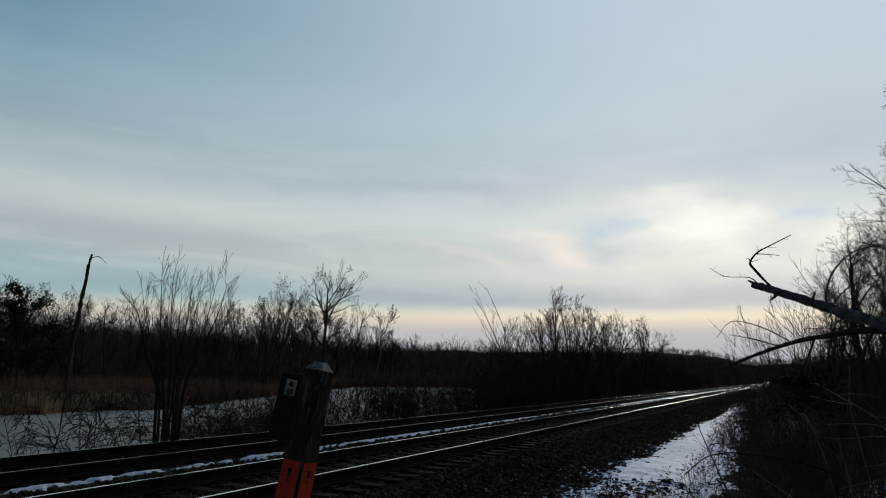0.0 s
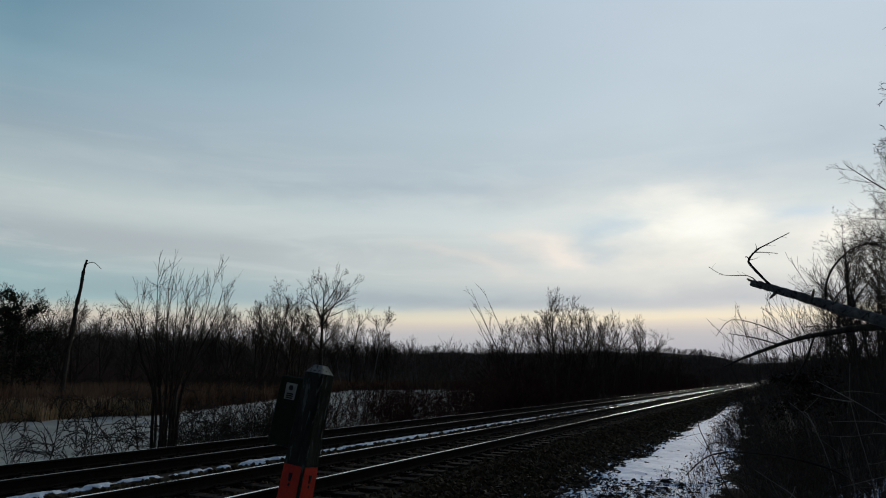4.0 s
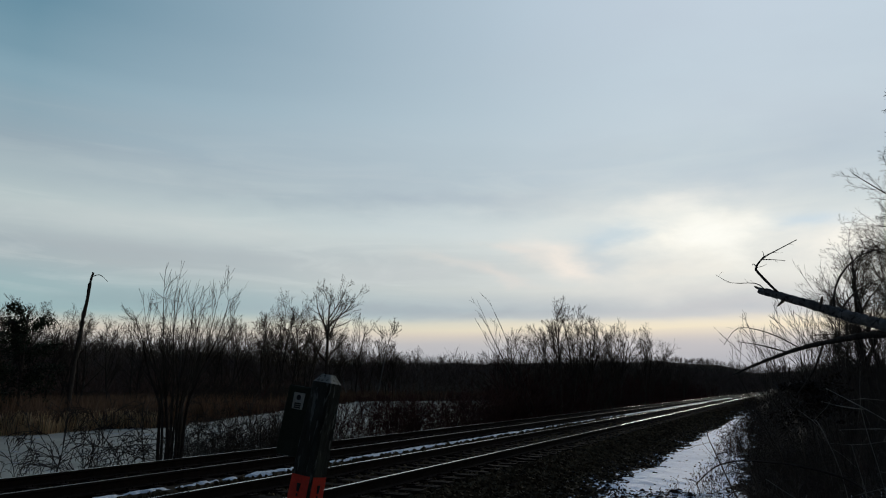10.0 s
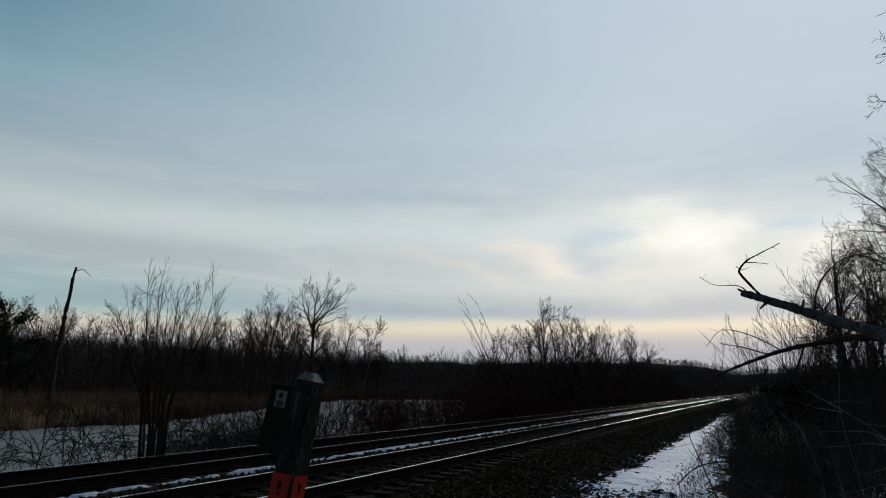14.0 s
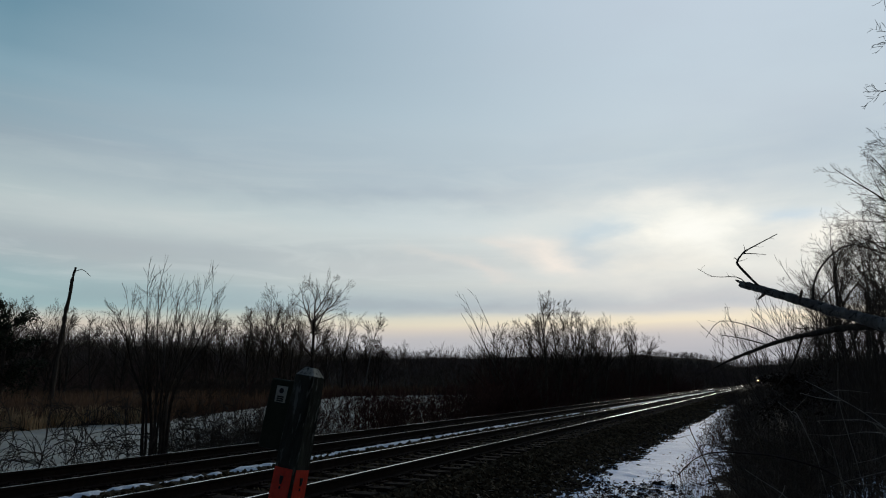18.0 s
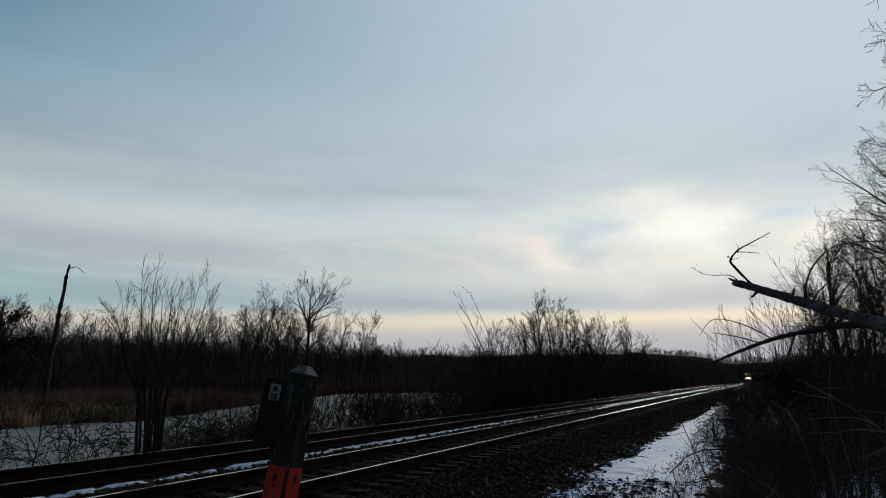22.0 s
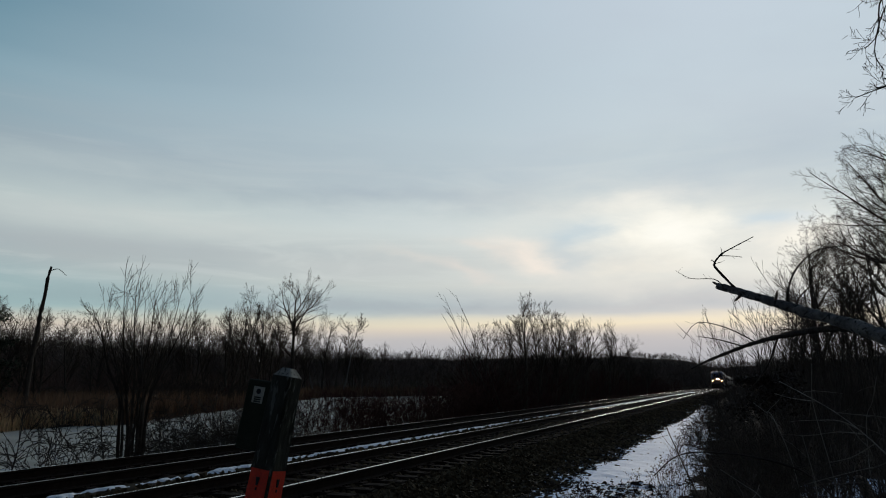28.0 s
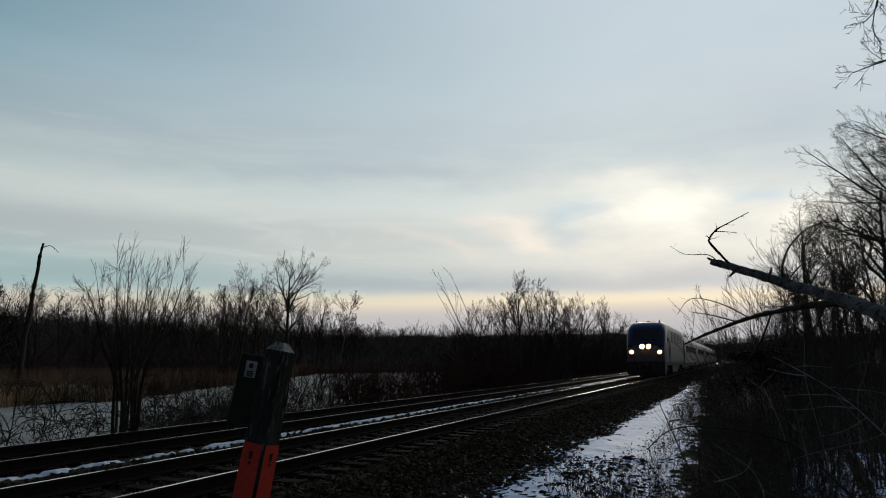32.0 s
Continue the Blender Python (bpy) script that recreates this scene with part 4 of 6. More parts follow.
for tree, x, y, top, turn in ((tree_twin, -15.2, 58.5, 8.3, 70), (tree_slim, -15.4, 55.0, 7.4, 10), (tree_twin, -15.6, 66, 8.0, 130), (tree_slim, -15.0, 70.5, 8.7, 45), (tree_twin, -16.4, 76, 8.0, 260),
                              (tree_slim, -14.9, 84.5, 9.5, 90), (tree_twin, -15.2, 90, 8.0, 190), (tree_slim, -14.5, 98, 8.5, 300), (tree_twin, -17.2, 47.5, 5.6, 30), (tree_slim, -16.4, 49.5, 6.2, 240),
                              (tree_twin, -18.8, 61, 7.5, 330), (tree_slim, -19, 72, 8.4, 150), (tree_twin, -19.5, 88, 8.8, 15), (tree_slim, -15.6, 108, 7.0, 75), (tree_twin, -14.8, 118, 5.6, 210), (tree_slim, -16, 132, 6.5, 20)):
    height = {tree_slim: 12.5, tree_twin: 9.5}[tree]
    z = float(ground_z(x, y))
    again(tree, x, y, z, turn, 0.86 * (top - z) / height, "leafless tree in the thicket along the far track")

for tree, x, y, top, turn in ((tree_wood, 6.2, 27.0, 9.2, 10), (tree_wood, 4.9, 29.9, 7.6, 200), (tree_wood, 4.3, 33.7, 7.6, 90), (tree_wood, 7.1, 33.5, 9.8, 300), (tree_wide, 7.6, 47.0, 13.0, 150),
                              (tree_wood, 5.5, 46.0, 9.6, 80), (tree_twin, 8.0, 50.0, 10.0, 250), (tree_wood, 3.7, 58, 8.6, 310), (tree_twin, 6.9, 66, 11.5, 100), (tree_wood, 4.3, 76, 9.5, 0), (tree_wood, 8.1, 30, 10.5, 240),
                              (tree_wood, 6.1, 21.5, 8.6, 30), (tree_wood, 7.1, 24.5, 9.4, 190), (tree_wood, 2.2, 31.5, 5.6, 50), (tree_wood, 3.1, 35.5, 6.6, 210)):
    z = float(ground_z(x, y))
    again(tree, x, y, z, turn, (top - z) / {tree_wood: 12.5, tree_twin: 10.0, tree_wide: 12.5}[tree], "leafless tree in the woods beside the railway")

whip = put(bare_tree("sapling", "slender leafless sapling in the roadside thicket", 16, 3.6, 0.016, trunks=4, spread=0.12, counts=(7, 4), angles=(24, 28), ratios=(0.34, 0.45), start=0.3, up=0.25, wob=0.05, category="sapling", group="saplings", fine=0.7), 0.9, 12.0, -0.5)
for x, y, size, turn in ((0.55, 13.4, 0.9, 40), (1.25, 13.0, 1.0, 100), (1.7, 12.2, 1.05, 160), (0.8, 15.0, 1.0, 220), (1.5, 15.4, 1.1, 300), (2.1, 14.0, 1.1, 20), (1.1, 10.6, 0.8, 330), (2.6, 15.8, 1.2, 70)):
    again(whip, x, y, -0.5, turn, size)

fan = put(bare_tree("sapling", "spreading leafless sapling behind the fallen branch", 19, 3.2, 0.02, trunks=6, spread=0.42, counts=(8, 4, 2), angles=(26, 26, 26), ratios=(0.34, 0.42, 0.45), start=0.3, up=0.12, wob=0.05, lean=(-0.22, 0.0), category="sapling", group="saplings", fine=0.65), 0.5, 13.6, -0.5)
for x, y, size, turn in ((0.95, 14.6, 0.92, 25), (0.5, 16.5, 0.9, 340), (1.35, 15.2, 1.1, 15), (0.9, 18.0, 1.15, 330), (1.9, 17.0, 1.25, 200)):
    again(fan, x, y, -0.5, turn, size)

# arching saplings beside the far track
put(bare_tree("sapling", "clump of arching leafless saplings", 15, 7.4, 0.03, trunks=6, spread=0.1, counts=(4, 2), angles=(20, 24), ratios=(0.22, 0.35), start=0.4, up=0.05, lean=(-0.5, -0.05), category="sapling", group="saplings", fine=1.7, rise=-0.05, sway=0.035), -12.9, 39.5, -0.8, 0, 1.1)

thicket = put(bare_tree("thicket_shrub", "dense leafless shrub in the trackside thicket", 41, 3.0, 0.022, trunks=9, spread=0.45, counts=(5, 4, 3), angles=(40, 44, 45), ratios=(0.5, 0.55, 0.55), start=0.12, up=0.2, wob=0.2, category="shrub", group="thicket shrubs", foot=0.5, fine=1.2), -15.4, 41, -1.2, 0, 1.2)
redbrush = put(bare_tree("brush_shrub", "reddish leafless brush on the pond bank", 42, 2.0, 0.016, trunks=9, spread=0.5, counts=(6, 4, 3), angles=(34, 40, 42), ratios=(0.55, 0.55, 0.55), start=0.12, up=0.25, wob=0.16, category="shrub", group="bank brush", foot=0.4, twig="red_twig", bark="red_twig", fine=1.2), -14.4, 24, -1.0)
arching = put(bare_tree("briar_shrub", "low tangle of arching leafless briars", 43, 2.3, 0.014, trunks=6, spread=1.0, counts=(4, 3, 3), angles=(36, 40, 42), ratios=(0.5, 0.5, 0.5), start=0.2, up=-0.55, wob=0.14, category="shrub", group="briars", foot=0.3, fine=1.8), -13.9, 9.6, -0.9)

rng = np.random.default_rng(77)
for i in range(28):      # the dark thicket beside the far track
    y = 36 + 100 * (i / 27) ** 1.25
    x = -14.3 - 5 * rng.random() - 0.02 * y
    again(thicket, x, y, float(ground_z(x, y)), rng.random() * 360, 0.95 + 0.45 * rng.random() + 0.003 * y)
for i in range(15):      # reddish brush between rails and ice
    y = 17.5 + 19 * i / 14 + rng.random()
    x = -13.7 - 1.4 * rng.random()
    again(redbrush, x, y, float(ground_z(x, y)) - 0.1, rng.random() * 360, 0.8 + 0.45 * rng.random())
for x, y, size, turn in ((-13.9, 15.6, 0.5, 0), (-14.3, 16.8, 0.55, 90), (-13.8, 17.9, 0.5, 200), (-14.6, 14.6, 0.42, 300), (-13.3, 14.2, 0.5, 20), (-13.4, 15.2, 0.55, 120), (-13.2, 16.4, 0.5, 250), (-13.5, 17.2, 0.5, 330), (-13.9, 13.5, 0.45, 60), (-13.6, 14.8, 0.62, 10), (-13.4, 15.9, 0.6, 80), (-13.8, 16.4, 0.66, 150), (-13.3, 17.4, 0.55, 220), (-13.7, 18.2, 0.6, 290), (-14.2, 15.4, 0.65, 35)):
    again(thicket, x, y, float(ground_z(x, y)) - 0.1, turn, size, "dark leafless shrub on the pond bank")
for i in range(16):
    y = 13.4 + 5.2 * rng.random()
    x = -13.2 - 0.9 * rng.random()
    again(thicket if i % 3 else arching, x, y, float(ground_z(x, y)) - 0.1, rng.random() * 360, 0.34 + 0.2 * rng.random(), "dark leafless shrub on the pond bank")
for x, y, size, turn in ((-13.8, 24.0, 1.05, 10), (-14.1, 24.7, 1.15, 95), (-13.7, 25.4, 1.0, 180), (-14.2, 26.3, 1.2, 260), (-13.8, 27.2, 1.1, 320), (-14.0, 30.0, 1.2, 45), (-13.8, 31.0, 1.1, 130), (-14.2, 20.6, 0.95, 200), (-14.0, 33.5, 1.3, 75), (-14.3, 35.0, 1.4, 20)):
    again(redbrush, x, y, float(ground_z(x, y)) - 0.1, turn, size, "dense reddish brush in a clump on the pond bank")
for i in range(18):      # briars on the bank before the ice
    y = 5.0 + 14 * i / 17 + 0.5 * rng.random()
    x = -13.3 - 1.5 * rng.random()
    again(arching, x, y, float(ground_z(x, y)) - 0.05, rng.random() * 360, 0.75 + 0.4 * rng.random())
for i in range(62):      # the roadside thicket
    y = 5.2 + 60 * (i / 61) ** 1.7
    x = float(np.interp(y, [5, 14, 21, 64], [0.65, 0.5, 0.5, 0.6])) + (1.0 + 0.11 * y) * rng.random()
    if 0.8 < x < 2.8 and y < 12 and i % 3:
        x += 2.2
    if 0.1 < x / y < 0.165 and y < 17:
        x += 0.07 * y + 0.3
    again(thicket, x, y, float(ground_z(x, y)), rng.random() * 360, 0.4 + 0.12 * rng.random() + (0.06 + 0.003 * y) * (x > 1.6), "dense dark shrub in the roadside thicket")
for i in range(46):
    y = 5.0 + 43 * (i / 45) ** 1.5
    x = float(np.interp(y, [5, 14, 25, 48], [0.05, -0.45, -1.1, -1.9])) + 0.5 * rng.random()
    again(arching if i % 2 else thicket, x, y, float(ground_z(x, y)), rng.random() * 360, (0.42 if i % 2 else 0.26) + 0.2 * rng.random(), "low leafless brush at the edge of the snow")
for i in range(18):
    y = 8.0 + 9 * rng.random()
    x = -0.35 + min(1.7, 0.1 * y) * rng.random()
    again(thicket, x, y, float(ground_z(x, y)), rng.random() * 360, 0.28 + 0.12 * rng.random(), "low dense shrub at the foot of the thicket")
for i in range(16):
    y = 4.9 + 4.5 * rng.random()
    x = -1.05 + 0.7 * rng.random()
    again(thicket if i % 2 else arching, x, y, float(ground_z(x, y)), rng.random() * 360, 0.18 + 0.12 * rng.random(), "low dark brush growing out of the snow's edge")
pale = put(bare_tree("thicket_shrub", "grey shrub at the front of the thicket, coloured lighter as if lit", 46, 2.6, 0.012, trunks=8, spread=0.6, counts=(5, 4, 3), angles=(36, 40, 42), ratios=(0.5, 0.5, 0.5), start=0.15, up=0.0, wob=0.16, category="shrub", group="thicket shrubs", foot=0.3, twig="pale_twig", bark="pale_twig", fine=0.7), 1.3, 4.6, -0.5, 0, 0.6)
for x, y, size, turn in ((0.75, 5.4, 0.5, 40), (1.6, 5.6, 0.7, 100), (2.1, 6.8, 0.8, 280), (0.5, 7.2, 0.5, 250)):
    again(pale, x, y, -0.5, turn, size)
for i in range(20):      # woodland shrubs behind it
    y = 22 + 120 * (i / 19) ** 1.3
    x = 2.6 + 0.11 * y * rng.random() + 1.5 * rng.random()
    again(thicket, x, y, float(ground_z(x, y)), rng.random() * 360, 0.45 + 0.25 * rng.random() + 0.002 * y, "leafless understorey shrub in the roadside woods")


# a tall tree that stands out of view and reaches in with its tips
def make_overhang():
    rng = np.random.default_rng(81)
    root = tagged(new("bare_tree"), "tall leafless tree whose drooping twigs overhang the thicket", "tree", "bare trees")
    trunk = tube([(3.9, 9.6, -0.6), (3.85, 9.5, 3.0), (3.7, 9.3, 6.5), (3.4, 9.1, 9.5)], [0.2, 0.17, 0.13, 0.06], 10, 6, 0.04, 4)
    part("trunk", tubes_mesh("trunk", [trunk]), M["bark"], root)
    for pts, r in (([(3.8, 9.2, 4.2), (2.8, 9.0, 4.7), (2.1, 9.2, 4.85), (1.85, 9.65, 4.97), (1.6, 9.9, 4.98)], 0.02),
                   ([(3.7, 9.2, 5.6), (2.6, 9.0, 6.4), (1.9, 9.1, 5.95), (1.84, 9.4, 5.6), (1.72, 9.65, 5.52)], 0.015),
                   ([(3.6, 9.2, 6.4), (2.6, 9.1, 6.6), (2.0, 9.3, 6.0), (1.78, 9.4, 5.4), (1.85, 9.4, 5.1)], 0.012)):
        main = tube(pts, np.linspace(r, 0.005, len(pts)), 7, 7, 0.06, 4)
        lv = [main, sprout(rng, main[0], main[1], 13, 6, 0.16, 42, -0.15, 0.3, 0.14, 4)]
        lv.append(sprout(rng, lv[1][0], lv[1][1], 7, 4, 0.4, 40, -0.1, 0.15, 0.15, 3))
        lv[2] = (lv[2][0], np.maximum(lv[2][1], 0.003), 3)
        part("limb", tubes_mesh("limb", lv), M["bark"], root)


make_overhang()

# ---- the fallen tree that leans out over the thicket ----
fallen = tagged(new("fallen_tree"), "broken grey fallen trunk leaning out over the thicket", "fallen tree")
LOG = [(-0.17, 7.04, 2.25), (0.15, 6.82, 2.11), (0.45, 6.59, 1.96), (0.82, 6.15, 1.77), (1.25, 5.6, 1.5), (2.6, 4.1, 0.8), (4.6, 1.9, -0.55)]
LOW = [(-0.48, 7.43, 1.49), (-0.18, 7.19, 1.61), (0.13, 6.94, 1.71), (0.36, 6.68, 1.75), (0.66, 6.41, 1.78), (0.86, 6.12, 1.74), (1.1, 5.75, 1.6)]


def gnarl(me, amount, scale):
    """Uneven bark: pushes the surface in and out a little."""
    co = np.zeros(len(me.vertices) * 3, np.float32)
    no = np.zeros(len(me.vertices) * 3, np.float32)
    me.vertices.foreach_get("co", co)
    me.vertices.foreach_get("normal", no)
    co, no = co.reshape(-1, 3), no.reshape(-1, 3)
    push = np.array([noise.noise(Vector(p) * scale) + 0.6 * noise.noise(Vector(p) * scale * 2.7) for p in co])
    me.vertices.foreach_set("co", (co + no * (push * amount)[:, None]).ravel())
    me.update()
    return me


part("trunk", gnarl(tubes_mesh("trunk", [tube(LOG, [0.031, 0.037, 0.043, 0.05, 0.068, 0.085, 0.11], 16, 1, 0.05, 16)]), 0.009, 16), M["log"], fallen, "grey trunk with a snapped end")
for at, way in (((0.02, 6.9, 2.13), (-0.05, -0.05, -0.05)), ((0.3, 6.7, 2.06), (0.02, -0.03, 0.07)), ((0.62, 6.4, 1.9), (0.0, -0.06, 0.04)), ((-0.16, 7.03, 2.26), (-0.05, 0.03, 0.035))):
    a, b = np.array(at), np.array(way)
    part("stub", tubes_mesh("stub", [tube([a, a + b * 0.6, a + b], [0.016, 0.011, 0.005], 7, 9, 0.1, 3)]), M["cutwood"], fallen)
part("branch", gnarl(tubes_mesh("branch", [tube(LOW, [0.008, 0.015, 0.019, 0.023, 0.029, 0.036, 0.046], 10, 2, 0.07, 10)]), 0.006, 22), M["bark"], fallen, "dark bowed lower branch")
TWIGS = (([(-0.01, 6.94, 2.2), (-0.16, 6.98, 2.4), (-0.18, 7.02, 2.47), (-0.11, 7.06, 2.56), (-0.01, 7.1, 2.62), (0.18, 7.14, 2.72)], 0.014),
         ([(-0.12, 7.05, 2.54), (-0.04, 7.09, 2.54), (0.07, 7.14, 2.53)], 0.006), ([(-0.12, 6.94, 2.24), (-0.2, 7.04, 2.32), (-0.41, 7.13, 2.35), (-0.55, 7.22, 2.45)], 0.006),
         ([(0.12, 7.1, 1.72), (-0.12, 7.27, 1.87), (-0.39, 7.4, 1.94), (-0.54, 7.52, 1.79)], 0.007), ([(0.02, 7.08, 1.68), (-0.2, 7.29, 1.76), (-0.42, 7.43, 1.81)], 0.009),
         ([(0.42, 6.66, 1.94), (0.4, 6.7, 2.06), (0.42, 6.75, 2.18), (0.47, 6.76, 2.3), (0.56, 6.78, 2.41), (0.67, 6.8, 2.49), (0.84, 6.82, 2.52), (1.1, 6.84, 2.5)], 0.012),
         ([(0.43, 6.65, 1.98), (0.51, 6.75, 2.1), (0.64, 6.78, 2.21), (0.8, 6.8, 2.27), (1.05, 6.85, 2.28)], 0.009),
         ([(-0.17, 7.01, 2.46), (-0.2, 7.02, 2.5), (-0.21, 7.03, 2.49)], 0.006), ([(0.3, 6.8, 1.75), (0.2, 6.9, 1.5), (0.05, 7.0, 1.3)], 0.012))
rng = np.random.default_rng(5)
for pts, r in TWIGS:
    main = tube(pts, np.linspace(r, r * 0.3, len(pts)), 6, 3, 0.08, 3)
    side = sprout(rng, main[0], main[1], 4, 4, 0.16, 45, 0.1, 0.25, 0.15, 3, thin=0.5)
    part("twig", tubes_mesh("twig", [main, side]), M["bark"], fallen)

# the broken-off dead trunk beyond the pond
snag = tagged(new("dead_tree"), "bare broken dead trunk standing in the reeds", "dead tree")
snag.location = (-44.3, 32.6, -1.6)
part("trunk", tubes_mesh("trunk", [tube([(0.02, 0.02, -0.2), (0.1, 0.08, 2.5), (0.16, 0.14, 4.5), (0.3, 0.26, 6.3), (0.34, 0.3, 7.6), (0.47, 0.41, 9.0), (0.5, 0.44, 10.0), (0.62, 0.54, 10.9)], [0.2, 0.18, 0.16, 0.15, 0.13, 0.12, 0.1, 0.07], 10, 4, 0.14, 4)]), M["bark"], snag)
part("twig", tubes_mesh("twig", [tube([(0.6, 0.5, 10.6), (0.95, 0.85, 10.75), (1.3, 1.25, 10.3)], [0.035, 0.025, 0.015], 5, 5)]), M["bark"], snag)


# a leafy dark evergreen at the pond's edge
def evergreen(x, y, height, seed, label):
    rng = np.random.default_rng(seed)
    root = tagged(new("evergreen_tree"), label, "evergreen tree", "evergreens")
    base = stems(rng, 1, height, 0.16, 0.1)
    lv = [base, sprout(rng, base[0], base[1], 34, 5, 0.34, 70, 0.25, 0.12, 0.1, 4)]
    lv.append(sprout(rng, lv[1][0], lv[1][1], 7, 4, 0.45, 45, 0.2, 0.2, 0.12, 3))
    part("trunk", tubes_mesh("trunk", lv[:1]), M["bark"], root)
    part("crown", tubes_mesh("crown", [(p, np.maximum(r, 0.012), k) for p, r, k in lv[1:]]), M["bark"], root)
    ends = lv[2][0].reshape(-1, 3)
    ends = np.repeat(ends, 6, 0) + rng.normal(0, 0.14, (len(ends) * 6, 3))
    ob, *_ = leaf_scatter("foliage", "", ends, 0.11, M["conifer"], seed + 1, tilt=0.9)
    ob.parent = root
    root.location = (x, y, float(ground_z(x, y)))


evergreen(-48.4, 32.0, 7.7, 51, "dark dense evergreen at the edge of the pond")
evergreen(-51.2, 30.1, 6.5, 52, "dark evergreen among the reeds")

# a heap of leafy vines in the roadside thicket
rng = np.random.default_rng(61)
clump = rng.normal(size=(13, 3)) * np.array([0.13, 0.3, 0.12]) + np.array([0.28, 8.3, 1.2])
clump[:4] = (-0.015, 8.2, 1.37), (0.07, 8.3, 1.38), (0.15, 8.25, 1.36), (0.22, 8.3, 1.38)      # a tight hanging fringe at the edge of the heap
loose = np.repeat(np.where(np.arange(13) < 4, 0.45, 1.0), 200)[:, None]
c = np.repeat(clump, 200, 0) + loose * (rng.random((2600, 3)) + rng.random((2600, 3)) - 1.0) * np.array([0.2, 0.28, 0.15])
ob, *_ = leaf_scatter("vine_leaves", "", c, 0.02, M["leaf"], 62, tilt=0.9)
vine = tagged(new("vine_heap"), "heap of dead leafy vines in the roadside thicket", "vines")
ob.parent = vine
vb = stems(rng, 14, 1.9, 0.018, 0.5, 0.4, n=8, wob=0.16, k=5)
vb = (vb[0] + np.array([0.24, 8.4, -0.5]), vb[1], vb[2])
part("tangle", tubes_mesh("tangle", [vb, sprout(rng, vb[0], vb[1], 8, 5, 0.4, 50, -0.3, 0.2, 0.2, 4)]), M["twig"], vine)

# a bleached limb that hangs in the thicket, and dead stalks round it
hung = tagged(new("fallen_branch"), "bleached dead limb lying slantwise through the thicket", "branch")
for name, pts, r0, r1 in (("limb", [(0.24, 5.9, 1.36), (0.38, 5.68, 1.27), (0.54, 5.5, 1.16), (0.67, 5.35, 1.04), (0.77, 5.2, 0.92), (0.85, 5.0, 0.8), (1.0, 4.7, 0.55), (1.6, 3.6, -0.55)], 0.002, 0.008),
                          ("twig", [(0.56, 5.47, 1.15), (0.68, 5.45, 1.14), (0.8, 5.42, 1.13), (0.95, 5.35, 1.09), (1.15, 5.3, 1.02)], 0.005, 0.003),
                          ("twig", [(0.27, 5.42, 1.09), (0.4, 5.42, 1.1), (0.56, 5.4, 1.1), (0.66, 5.35, 1.05)], 0.0025, 0.005),
                          ("twig", [(0.22, 5.62, 0.99), (0.4, 5.6, 0.99), (0.56, 5.55, 1.02), (0.69, 5.33, 1.02)], 0.002, 0.005),
                          ("twig", [(0.6, 5.43, 1.08), (0.68, 5.5, 0.98), (0.74, 5.55, 0.9), (0.75, 5.6, 0.81)], 0.006, 0.002),
                          ("twig", [(0.44, 5.62, 1.22), (0.3, 5.75, 1.24), (0.2, 5.85, 1.27)], 0.005, 0.002),
                          ("twig", [(0.79, 5.15, 0.9), (0.84, 5.2, 1.0), (0.85, 5.22, 1.07)], 0.006, 0.003),
                          ("twig", [(0.73, 5.27, 0.97), (0.6, 5.3, 0.88), (0.45, 5.35, 0.83)], 0.005, 0.002)):
    main = tube(pts, 0.75 * np.linspace(r0, r1, len(pts)), 6, 70, 0.12, 4)
    part(name, gnarl(tubes_mesh(name, [main, sprout(rng, main[0], main[1], 5, 4, 0.1, 42, -0.1, 0.05, 0.15, 3, thin=0.45)]), 0.002, 40), M["bleached"], hung)
